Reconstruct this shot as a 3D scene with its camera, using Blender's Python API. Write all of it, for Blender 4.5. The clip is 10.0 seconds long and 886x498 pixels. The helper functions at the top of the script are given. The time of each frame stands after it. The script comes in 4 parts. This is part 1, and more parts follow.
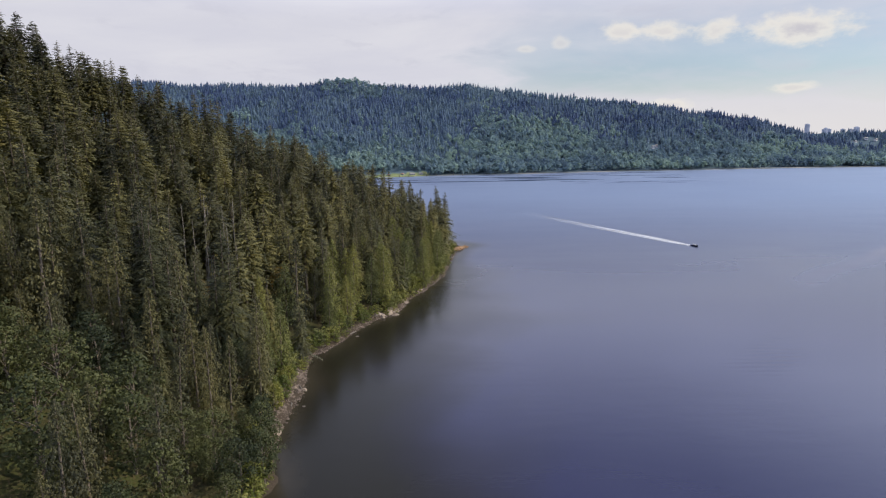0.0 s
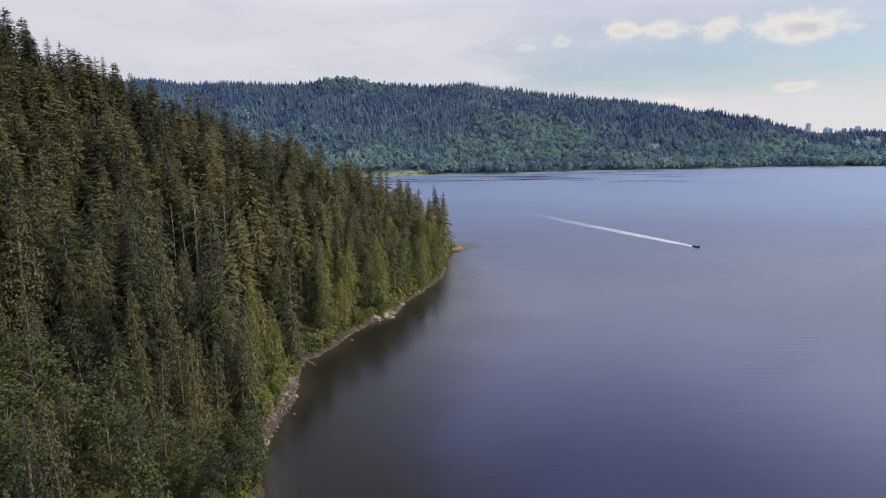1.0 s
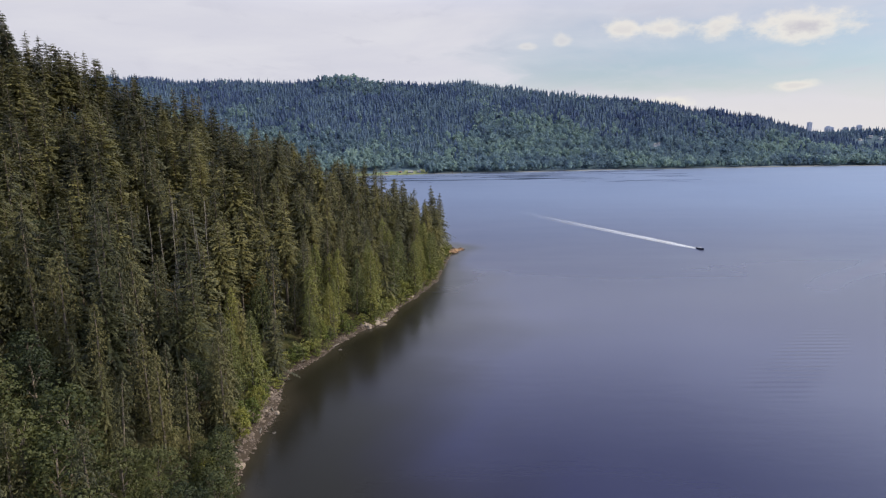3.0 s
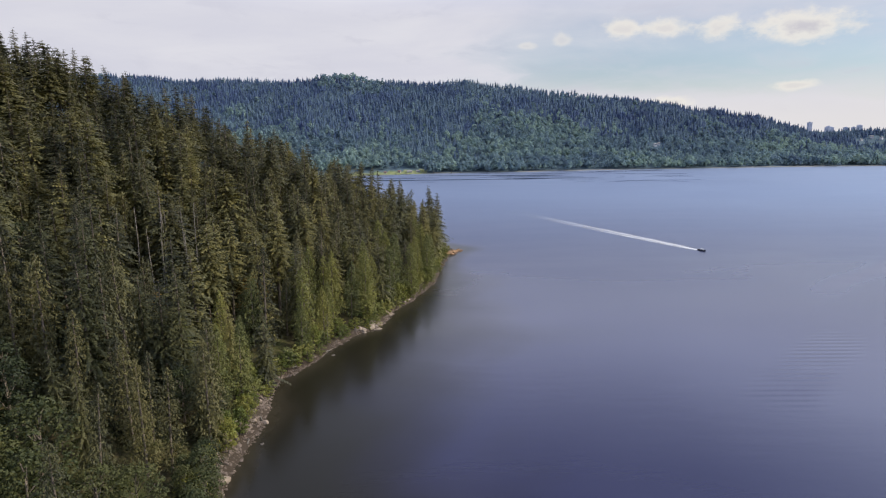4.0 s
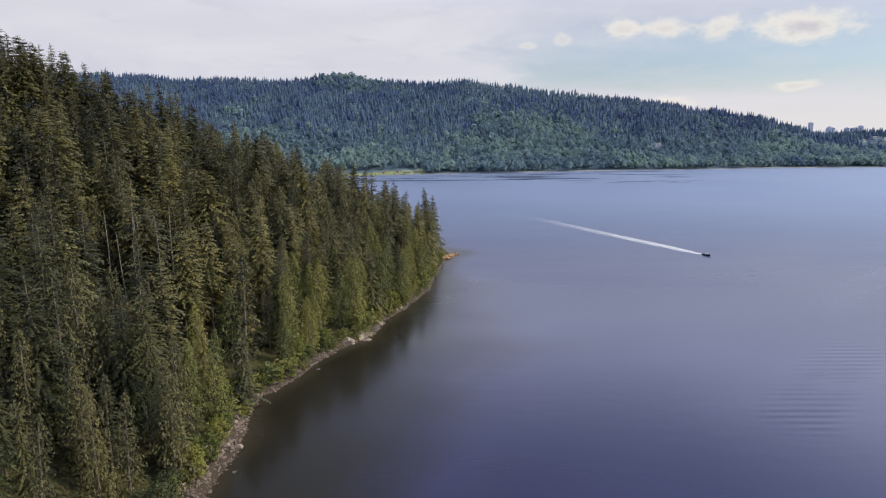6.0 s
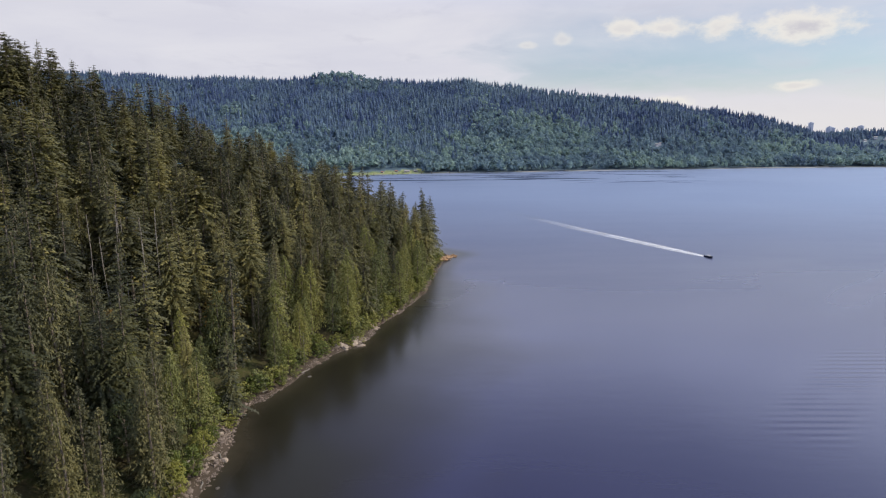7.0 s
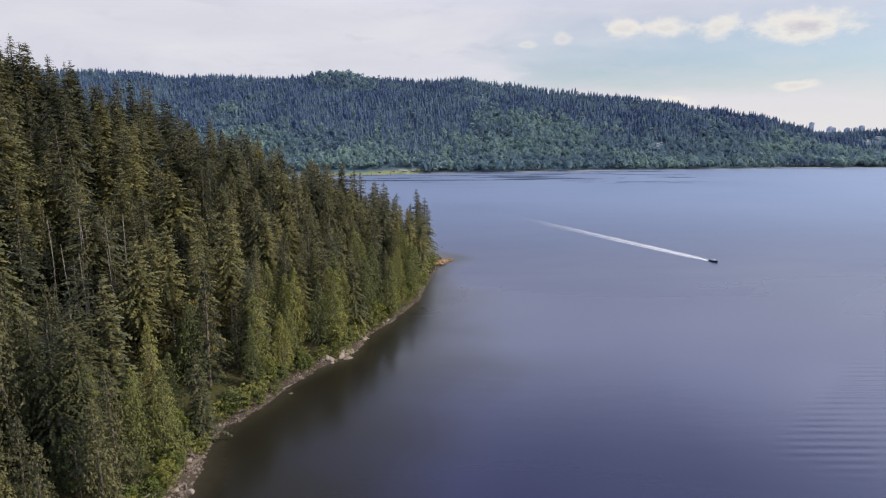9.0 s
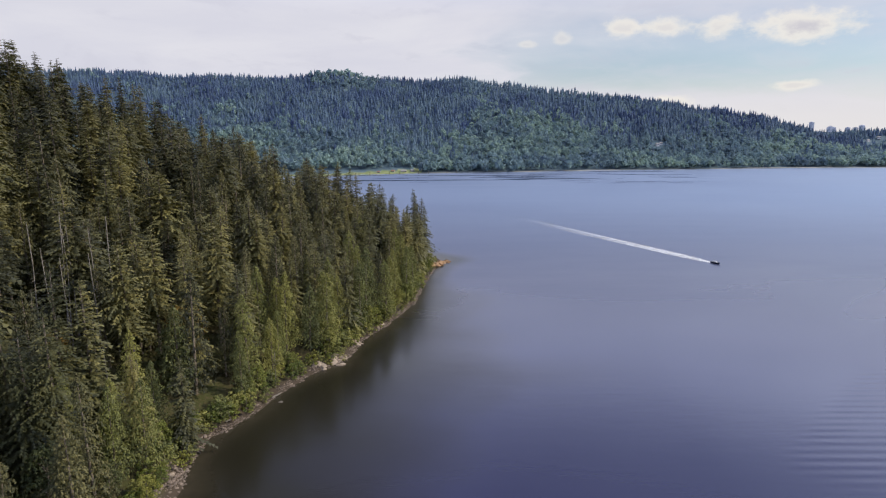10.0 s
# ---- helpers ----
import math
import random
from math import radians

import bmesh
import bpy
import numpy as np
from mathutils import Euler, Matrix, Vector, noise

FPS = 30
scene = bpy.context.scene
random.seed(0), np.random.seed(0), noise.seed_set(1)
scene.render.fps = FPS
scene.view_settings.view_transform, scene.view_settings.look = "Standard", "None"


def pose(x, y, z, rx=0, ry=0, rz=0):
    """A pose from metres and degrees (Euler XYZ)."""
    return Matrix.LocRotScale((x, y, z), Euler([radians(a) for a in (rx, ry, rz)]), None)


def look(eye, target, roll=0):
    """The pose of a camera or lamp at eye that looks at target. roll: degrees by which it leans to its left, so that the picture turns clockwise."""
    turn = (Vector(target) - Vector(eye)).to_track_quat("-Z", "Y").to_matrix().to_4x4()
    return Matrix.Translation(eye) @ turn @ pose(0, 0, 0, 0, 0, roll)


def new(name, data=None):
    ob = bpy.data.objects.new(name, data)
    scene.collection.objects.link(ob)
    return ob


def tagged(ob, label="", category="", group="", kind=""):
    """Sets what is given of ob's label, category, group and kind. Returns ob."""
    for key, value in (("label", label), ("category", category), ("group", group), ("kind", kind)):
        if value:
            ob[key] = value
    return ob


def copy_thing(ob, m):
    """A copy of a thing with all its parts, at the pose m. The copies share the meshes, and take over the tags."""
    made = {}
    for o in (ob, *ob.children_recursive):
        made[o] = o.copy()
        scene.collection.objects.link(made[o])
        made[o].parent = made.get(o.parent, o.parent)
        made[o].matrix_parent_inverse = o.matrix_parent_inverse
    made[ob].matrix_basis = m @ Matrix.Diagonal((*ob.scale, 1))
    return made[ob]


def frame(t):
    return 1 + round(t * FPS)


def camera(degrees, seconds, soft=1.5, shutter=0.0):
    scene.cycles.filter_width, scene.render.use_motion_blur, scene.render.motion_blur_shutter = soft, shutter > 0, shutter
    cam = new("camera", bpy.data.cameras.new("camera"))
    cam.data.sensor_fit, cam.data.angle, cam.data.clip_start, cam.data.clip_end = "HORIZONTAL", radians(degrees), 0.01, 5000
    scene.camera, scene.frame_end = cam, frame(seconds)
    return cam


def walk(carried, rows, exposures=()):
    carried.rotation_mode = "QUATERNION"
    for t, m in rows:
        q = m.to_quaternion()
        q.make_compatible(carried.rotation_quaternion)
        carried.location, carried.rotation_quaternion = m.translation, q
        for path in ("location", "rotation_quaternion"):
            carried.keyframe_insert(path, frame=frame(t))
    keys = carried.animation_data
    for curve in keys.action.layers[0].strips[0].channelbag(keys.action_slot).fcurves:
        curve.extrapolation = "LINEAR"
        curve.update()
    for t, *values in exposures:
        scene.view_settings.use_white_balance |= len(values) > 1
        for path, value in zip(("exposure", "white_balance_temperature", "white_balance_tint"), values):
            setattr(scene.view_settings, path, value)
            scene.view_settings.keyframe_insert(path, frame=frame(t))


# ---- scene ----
cam = camera(73.0, 10.0, soft=1.2)
PATH = [
    (0, (2.029, -7.178, 73.301), (2.016, -5.213, 72.926), -0.6),
    (0.5, (2.635, -4.466, 73.298), (2.622, -2.502, 72.921), -0.5),
    (1, (3.29, -1.74, 73.294), (3.276, 0.224, 72.915), -0.5),
    (1.5, (3.935, 1.007, 73.293), (3.921, 2.971, 72.913), -0.5),
    (2, (4.536, 3.776, 73.292), (4.522, 5.74, 72.911), -0.5),
    (2.5, (5.122, 6.564, 73.297), (5.107, 8.527, 72.915), -0.5),
    (4, (6.843, 14.975, 73.401), (6.829, 16.937, 73.016), -0.4),
    (4.5, (7.425, 17.897, 73.424), (7.411, 19.86, 73.038), -0.3),
    (5, (8.043, 20.925, 73.45), (8.03, 22.888, 73.064), -0.3),
    (5.5, (8.64, 24.045, 73.494), (8.626, 26.008, 73.108), -0.3),
    (7, (10.414, 33.556, 73.552), (10.401, 35.518, 73.164), -0.2),
    (7.5, (10.991, 36.798, 73.551), (10.978, 38.76, 73.162), -0.2),
    (8, (11.555, 40.003, 73.53), (11.543, 41.965, 73.141), -0.2),
    (8.5, (12.138, 43.12, 73.505), (12.126, 45.082, 73.115), -0.2),
    (9, (12.775, 46.121, 73.49), (12.763, 48.083, 73.1), -0.1),
    (9.5, (13.407, 49.014, 73.468), (13.396, 50.975, 73.077), -0.1),
    (10, (14.028, 51.88, 73.458), (14.017, 53.841, 73.067), -0.1),
]
walk(cam, [(t, look(eye, target, roll)) for t, eye, target, roll in PATH], [(0, -0.03), (5, 0.0), (10, 0.03)])

# ---- world, sun ----
SUN_AZ, SUN_EL = 88.0, 38.0        # degrees clockwise from +y, and above the horizon


class Nodes:
    """A small helper to wire node trees."""

    def __init__(self, tree):
        self.tree = tree
        tree.nodes.clear()

    def add(self, kind, inputs=None, **props):
        n = self.tree.nodes.new(kind)
        if "operation" in props:
            n.operation = props["operation"]
        if "blend" in props:
            n.data_type, n.blend_type = "RGBA", props["blend"]
        if "mode" in props:
            n.mode = props["mode"]
        for key, value in (inputs or {}).items():
            if isinstance(value, bpy.types.NodeSocket):
                self.tree.links.new(value, n.inputs[key])
            else:
                n.inputs[key].default_value = value
        return n

    def math(self, operation, a, b=0.0, c=0.0, clamp=False):
        n = self.add("ShaderNodeMath", {0: a, 1: b, 2: c}, operation=operation)
        n.use_clamp = clamp
        return n.outputs[0]

    def ramp(self, x, a, b, lo=0.0, hi=1.0):
        """Smooth step of x from a to b, onto lo..hi."""
        n = self.add("ShaderNodeMapRange", {0: x, 1: a, 2: b, 3: lo, 4: hi})
        n.interpolation_type = "SMOOTHSTEP"
        return n.outputs[0]

    def mix(self, f, a, b, blend="MIX"):
        return self.add("ShaderNodeMix", {0: f, 6: a, 7: b}, blend=blend).outputs[2]

    def noise(self, vector, scale, detail=3.0, rough=0.55, distortion=0.0):
        return self.add("ShaderNodeTexNoise", {"Vector": vector, "Scale": scale, "Detail": detail, "Roughness": rough, "Distortion": distortion}).outputs[0]

    def scaled(self, vector, x, y, z):
        return self.add("ShaderNodeMapping", {0: vector, 3: (x, y, z)}).outputs[0]


def make_world():
    world = bpy.data.worlds.new("sky")
    world.use_nodes = True
    scene.world = world
    n = Nodes(world.node_tree)
    way = n.add("ShaderNodeTexCoord").outputs["Generated"]
    split = n.add("ShaderNodeSeparateXYZ", {0: way})
    x, y, z = split.outputs
    az = n.math("MULTIPLY", n.math("ARCTAN2", x, y), 57.296)
    el = n.math("MULTIPLY", n.math("ARCSINE", z), 57.296)
    sky = n.add("ShaderNodeTexSky")
    sky.sky_type, sky.sun_disc = "NISHITA", False
    sky.sun_elevation, sky.sun_rotation = radians(SUN_EL), radians(SUN_AZ)
    sky.air_density, sky.dust_density, sky.ozone_density = 1.0, 1.0, 2.0
    blue = n.mix(1.0, sky.outputs[0], (0.097, 0.106, 0.112, 1), "MULTIPLY")
    # a high veil of thin cloud, torn open low in the sky on the sun's side
    flat = n.scaled(way, 1.0, 1.0, 3.2)
    big = n.noise(flat, 1.7, 5, 0.55, 0.4)
    fine = n.noise(n.scaled(way, 1.0, 1.0, 3.0), 8.0, 6, 0.6, 0.5)
    streak = n.noise(n.scaled(way, 1.0, 1.0, 4.5), 4.0, 5, 0.55, 0.3)
    rip = n.math("ADD", n.math("MULTIPLY", fine, 0.55), n.math("MULTIPLY", big, 0.45))
    side = n.ramp(n.math("ADD", az, n.math("MULTIPLY", n.math("SUBTRACT", fine, 0.5), 26.0)), -2.0, 13.0)
    e2 = n.math("ADD", el, n.math("MULTIPLY", n.math("SUBTRACT", streak, 0.5), 5.0))
    band = n.math("MULTIPLY", n.ramp(e2, 2.6, 5.0), n.ramp(e2, 11.0, 5.6, 0.25, 1.0))
    gap = n.math("MULTIPLY", n.math("MULTIPLY", side, band), n.ramp(rip, 0.75, 0.45, 0.35, 1.0))
    high = n.math("MULTIPLY", n.ramp(el, 15.0, 31.0), n.ramp(rip, 0.60, 0.40, 0.75, 1.15))
    gap = n.math("MAXIMUM", gap, n.math("MINIMUM", high, 1.15))
    shade = n.ramp(streak, 0.30, 0.72)
    veil = n.mix(shade, (0.665, 0.665, 0.750, 1), (0.735, 0.730, 0.790, 1))
    veil = n.mix(n.math("MULTIPLY", n.ramp(fine, 0.54, 0.70), 0.45), veil, (0.59, 0.59, 0.68, 1))
    veil = n.mix(n.ramp(el, 5.0, 0.0), veil, (0.77, 0.745, 0.755, 1))
    upper = n.mix(n.ramp(az, -30.0, 70.0), n.mix(shade, (1.25, 1.33, 1.90, 1), (1.55, 1.62, 2.15, 1)), n.mix(shade, (2.25, 2.46, 3.40, 1), (2.70, 2.95, 3.80, 1)))
    veil = n.mix(n.ramp(el, 9.5, 27.0), veil, upper)
    out = n.mix(n.math("MULTIPLY", gap, 0.70), veil, blue)
    # a row of fair-weather cumulus with bright rims and grey feet
    puff = n.noise(n.scaled(way, 1.0, 1.0, 1.8), 30.0, 6, 0.62)
    for a, e, w, h in ((29.4, 8.0, 4.1, 1.35), (23.4, 8.3, 1.6, 1.0), (19.1, 8.5, 2.1, 0.9), (15.6, 8.6, 1.6, 0.8),
                       (10.4, 8.0, 0.9, 0.6), (7.2, 7.5, 0.9, 0.35), (29.3, 3.5, 1.9, 0.4), (20.0, 2.4, 2.4, 0.5), (44.0, 8.5, 4.0, 1.2), (55.0, 6.0, 3.5, 1.0)):
        u = n.math("DIVIDE", n.math("SUBTRACT", az, a), w)
        v = n.math("DIVIDE", n.math("SUBTRACT", el, e), h)
        r = n.math("SQRT", n.math("ADD", n.math("MULTIPLY", u, u), n.math("MULTIPLY", v, v)))
        r = n.math("ADD", r, n.math("MULTIPLY", n.math("SUBTRACT", puff, 0.5), 1.5 if w > 3 else 2.0))
        body = n.ramp(r, 1.15, 0.55) if w > 3 else n.ramp(r, 1.25, 0.35)
        core = n.math("MULTIPLY", n.ramp(r, 0.62, 0.05), n.ramp(v, 0.75, -0.1, 0.2, 1.0))
        white = n.mix(n.math("MULTIPLY", core, 0.85 if w > 3 else 0.34), (0.86, 0.82, 0.76, 1), (0.58, 0.55, 0.60, 1))
        out = n.mix(n.math("MULTIPLY", body, 0.84 if w > 1.45 else 0.5), out, white)
    back = n.add("ShaderNodeBackground", {0: out, 1: 1.0})
    n.add("ShaderNodeOutputWorld", {0: back.outputs[0]})


make_world()
sun = new("sun", bpy.data.lights.new("sun", "SUN"))
sun.data.energy, sun.data.angle, sun.data.color = 5.0, radians(1.2), (1.0, 0.88, 0.66)
sa, se = radians(SUN_AZ), radians(SUN_EL)
sun.matrix_basis = look((math.sin(sa) * math.cos(se) * 900, math.cos(sa) * math.cos(se) * 900, math.sin(se) * 900), (0, 0, 0))


# ---- materials ----
def material(name):
    m = bpy.data.materials.new(name)
    m.use_nodes = True
    return m, Nodes(m.node_tree)


def finish(n, shader):
    n.add("ShaderNodeOutputMaterial", {0: shader})


def foliage(name, dark, mid, light, size=0.13, through_light=0.16, rough=0.6, vary=1.0, stand=0.9, tint=(1.25, 1.25, 0.6, 1)):
    """Leaves or needles: hue shifts from tree to tree and from spray to spray."""
    m, n = material(name)
    geo = n.add("ShaderNodeNewGeometry")
    info = n.add("ShaderNodeObjectInfo")
    tree = n.noise(geo.outputs["Position"], size, 2, 0.5)
    near = n.noise(geo.outputs["Position"], size * 9, 2, 0.6)
    spray = geo.outputs["Random Per Island"]
    own = n.add("ShaderNodeAttribute")
    own.attribute_name = "tree"
    rnd = n.math("FRACT", n.math("ADD", info.outputs["Random"], own.outputs["Fac"]))
    f = n.math("ADD", n.math("SUBTRACT", n.math("MULTIPLY", tree, stand), 0.5 * (stand - 0.9)), n.math("MULTIPLY", rnd, 0.95 * vary))
    f = n.math("ADD", f, n.math("MULTIPLY", near, 0.5))
    f = n.math("ADD", f, n.math("MULTIPLY", n.math("SUBTRACT", spray, 0.22), 0.58 * vary))
    f = n.math("SUBTRACT", f, 0.69 - 0.60 * (1 - vary), clamp=True)
    col = n.mix(n.ramp(f, 0.0, 0.55), dark, mid)
    col = n.mix(n.ramp(f, 0.5, 1.0), col, light)
    b = n.add("ShaderNodeBsdfPrincipled", {"Base Color": col, "Roughness": rough, "Specular IOR Level": 0.25})
    t = n.add("ShaderNodeBsdfTranslucent", {"Color": n.mix(1.0, col, tint, "MULTIPLY")})
    s = n.add("ShaderNodeMixShader", {0: through_light, 1: b.outputs[0], 2: t.outputs[0]})
    finish(n, s.outputs[0])
    return m


def solid(name, a, b, scale=2.0, rough=0.7, metal=0.0, bump=0.3, distance=0.05, stretch=(1, 1, 1), fine=12.0):
    """A surface with blotches at one scale and grain at a finer one."""
    m, n = material(name)
    pos = n.add("ShaderNodeTexCoord").outputs["Object"]
    pos = n.scaled(pos, *stretch)
    rnd = n.add("ShaderNodeObjectInfo").outputs["Random"]
    isl = n.add("ShaderNodeNewGeometry").outputs["Random Per Island"]
    big = n.noise(pos, scale, 4, 0.6)
    small = n.noise(pos, scale * fine, 3, 0.6)
    f = n.math("ADD", n.math("MULTIPLY", big, 0.8), n.math("MULTIPLY", small, 0.4))
    f = n.math("ADD", f, n.math("MULTIPLY", n.math("ADD", rnd, isl), 0.3))
    f = n.math("SUBTRACT", f, 0.45, clamp=True)
    col = n.mix(f, a, b)
    bp = n.add("ShaderNodeBump", {"Strength": bump, "Distance": distance, "Height": small})
    p = n.add("ShaderNodeBsdfPrincipled", {"Base Color": col, "Roughness": rough, "Metallic": metal, "Normal": bp.outputs[0], "Specular IOR Level": 0.3})
    finish(n, p.outputs[0])
    return m


def water_material():
    m, n = material("water")
    pos = n.add("ShaderNodeNewGeometry").outputs["Position"]
    shallow = n.add("ShaderNodeAttribute")
    shallow.attribute_name = "shallow"
    sh = shallow.outputs["Fac"]
    murk = n.noise(pos, 0.35, 4, 0.6)
    shelf_and_reflection = n.add("ShaderNodeAttribute")
    shelf_and_reflection.attribute_name = "shelf_and_reflection"
    silt = n.math("MULTIPLY", sh, n.ramp(murk, 0.2, 0.7, 0.6, 1.0))
    # near-shore band: dark bottom plus the trees' reflection painted into the base colour
    col = n.mix(shelf_and_reflection.outputs["Fac"], (0.014, 0.013, 0.043, 1), (0.012, 0.011, 0.007, 1))
    col = n.mix(silt, col, (0.040, 0.034, 0.024, 1))
    # gentle ripples everywhere, stronger in patches, and a train of swells left by a passing boat
    ripple = n.noise(n.scaled(pos, 0.5, 1.0, 1.0), 0.9, 3, 0.6)
    chop = n.noise(n.scaled(pos, 0.3, 1.0, 1.0), 0.25, 2, 0.5)
    wave = n.add("ShaderNodeTexWave", {"Vector": n.scaled(pos, 0.10, 1.0, 1.0), "Scale": 0.095, "Distortion": 1.6, "Detail": 1.0, "Detail Scale": 0.5})
    wave.bands_direction = "Y"
    x, y, z = n.add("ShaderNodeSeparateXYZ", {0: pos}).outputs
    across = n.math("SUBTRACT", n.math("MULTIPLY", n.math("SUBTRACT", y, 198.0), 0.69), n.math("MULTIPLY", n.math("SUBTRACT", x, 125.0), 0.72))
    along = n.math("ADD", n.math("MULTIPLY", n.math("SUBTRACT", x, 125.0), 0.69), n.math("MULTIPLY", n.math("SUBTRACT", y, 198.0), 0.72))
    train = n.math("MULTIPLY", n.ramp(n.math("ABSOLUTE", across), 13.0, 4.0), n.ramp(n.math("ABSOLUTE", along), 50.0, 28.0))
    train = n.math("MULTIPLY", train, n.ramp(n.noise(n.scaled(pos, 0.6, 1.0, 1.0), 0.045, 2, 0.5), 0.25, 0.5))
    patch = n.ramp(n.noise(n.scaled(pos, 1.0, 0.7, 1.0), 0.014, 3, 0.55), 0.58, 0.80, 0.0, 0.14)
    patch = n.math("MULTIPLY", patch, n.ramp(y, 420.0, 300.0))
    h = n.math("ADD", n.math("MULTIPLY", ripple, 0.026), n.math("MULTIPLY", chop, 0.05))
    h = n.math("ADD", h, n.math("MULTIPLY", n.math("MULTIPLY", wave.outputs["Fac"], n.math("MAXIMUM", train, patch)), 0.085))
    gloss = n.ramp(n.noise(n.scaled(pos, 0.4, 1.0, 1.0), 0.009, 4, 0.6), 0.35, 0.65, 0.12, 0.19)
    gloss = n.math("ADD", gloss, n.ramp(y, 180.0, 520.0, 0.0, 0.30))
    slick = n.math("SUBTRACT", y, n.math("ADD", 140.0, n.math("MULTIPLY", x, 0.79)))
    slick = n.math("ADD", slick, n.math("MULTIPLY", n.math("SUBTRACT", n.noise(n.scaled(pos, 0.4, 1.0, 1.0), 0.02, 3, 0.6), 0.5), 22.0))
    slick = n.math("MULTIPLY", n.ramp(n.math("ABSOLUTE", slick), 15.0, 3.0), n.ramp(x, 160.0, 190.0))
    gloss = n.math("MULTIPLY", gloss, n.math("ADD", 1.0, n.math("MULTIPLY", slick, 0.5)))
    h = n.math("MULTIPLY", h, n.math("SUBTRACT", 1.0, n.math("MULTIPLY", slick, 0.7)))
    calm = n.ramp(n.noise(n.scaled(pos, 0.10, 1.0, 1.0), 0.045, 3, 0.6), 0.52, 0.62)
    calm = n.math("MULTIPLY", n.math("MULTIPLY", calm, n.ramp(y, 780.0, 980.0)), n.ramp(x, 520.0, 330.0))
    gloss = n.math("MULTIPLY", gloss, n.math("SUBTRACT", 1.0, n.math("MULTIPLY", calm, 0.7)))
    # specular level, and IOR below, climb with y to add sky sheen far out
    level = n.math("ADD", n.ramp(shelf_and_reflection.outputs["Fac"], 0.0, 1.0, 0.66, 0.26), n.math("ADD", n.ramp(y, 140.0, 480.0, 0.0, 0.34), n.math("MULTIPLY", slick, 0.5)))
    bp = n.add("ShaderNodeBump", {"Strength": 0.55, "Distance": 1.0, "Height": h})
    gloss = n.math("MULTIPLY", gloss, n.ramp(shelf_and_reflection.outputs["Fac"], 0.0, 1.0, 1.0, 1.25))
    p = n.add("ShaderNodeBsdfPrincipled", {"Base Color": col, "Roughness": gloss, "IOR": n.ramp(y, 130.0, 760.0, 1.33, 2.6), "Specular IOR Level": level, "Specular Tint": n.mix(n.math("MULTIPLY", slick, 0.8), n.mix(shelf_and_reflection.outputs["Fac"], (0.67, 0.81, 0.98, 1), (0.90, 0.92, 0.93, 1)), (1, 1, 1, 1)), "Normal": bp.outputs[0]})
    finish(n, p.outputs[0])
    return m


def foam_material():
    m, n = material("foam")
    pos = n.add("ShaderNodeNewGeometry").outputs["Position"]
    fade = n.add("ShaderNodeAttribute")
    fade.attribute_name = "fade"
    f = n.math("ADD", fade.outputs["Fac"], n.math("MULTIPLY", n.math("SUBTRACT", n.noise(pos, 0.55, 4, 0.7), 0.5), 0.75))
    f = n.ramp(f, 0.12, 0.86)
    p = n.add("ShaderNodeBsdfPrincipled", {"Base Color": (0.66, 0.68, 0.72, 1), "Roughness": 0.7})
    t = n.add("ShaderNodeBsdfTransparent")
    s = n.add("ShaderNodeMixShader", {0: f, 1: t.outputs[0], 2: p.outputs[0]})
    finish(n, s.outputs[0])
    return m


def ground_material():
    """Forest floor, with grass and sand where the land is low and flat by the far beach, bare stones at the water's edge."""
    m, n = material("forest_floor")
    geo = n.add("ShaderNodeNewGeometry")
    pos = geo.outputs["Position"]
    x, y, z = n.add("ShaderNodeSeparateXYZ", {0: pos}).outputs
    a = n.noise(pos, 0.12, 4, 0.6)
    b = n.noise(pos, 1.3, 4, 0.65)
    col = n.mix(n.ramp(a, 0.3, 0.7), (0.030, 0.026, 0.014, 1), (0.040, 0.046, 0.016, 1))
    col = n.mix(n.ramp(b, 0.45, 0.75), col, (0.065, 0.050, 0.028, 1))
    # across the inlet the floor goes blue-grey, haze mixed into its colour
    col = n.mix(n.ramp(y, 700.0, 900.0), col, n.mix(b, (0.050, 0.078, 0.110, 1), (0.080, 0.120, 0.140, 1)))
    low = n.ramp(n.math("ADD", z, n.math("MULTIPLY", n.math("SUBTRACT", a, 0.5), 1.2)), 0.9, 0.3)
    low = n.math("MULTIPLY", low, n.ramp(y, 800.0, 900.0, 0.0, 1.0))
    low = n.math("MULTIPLY", low, n.ramp(n.noise(pos, 0.011, 3, 0.6), 0.42, 0.60, 0.15, 1.0))
    col = n.mix(n.math("MULTIPLY", n.ramp(n.math("ADD", z, n.math("MULTIPLY", b, 1.0)), 2.4, 1.2), n.ramp(y, 700.0, 900.0, 1.0, 0.3)), col, n.mix(b, (0.026, 0.021, 0.016, 1), (0.065, 0.050, 0.038, 1)))
    col = n.mix(low, col, n.mix(b, (0.17, 0.165, 0.155, 1), (0.29, 0.285, 0.27, 1)))
    mead = n.add("ShaderNodeAttribute")
    mead.attribute_name = "meadow"
    grass = n.mix(n.ramp(a, 0.35, 0.65), (0.12, 0.155, 0.065, 1), (0.21, 0.225, 0.12, 1))
    col = n.mix(mead.outputs["Fac"], col, grass)
    bp = n.add("ShaderNodeBump", {"Strength": 0.6, "Distance": 0.3, "Height": b})
    p = n.add("ShaderNodeBsdfPrincipled", {"Base Color": col, "Roughness": 0.95, "Normal": bp.outputs[0], "Specular IOR Level": 0.1})
    finish(n, p.outputs[0])
    return m


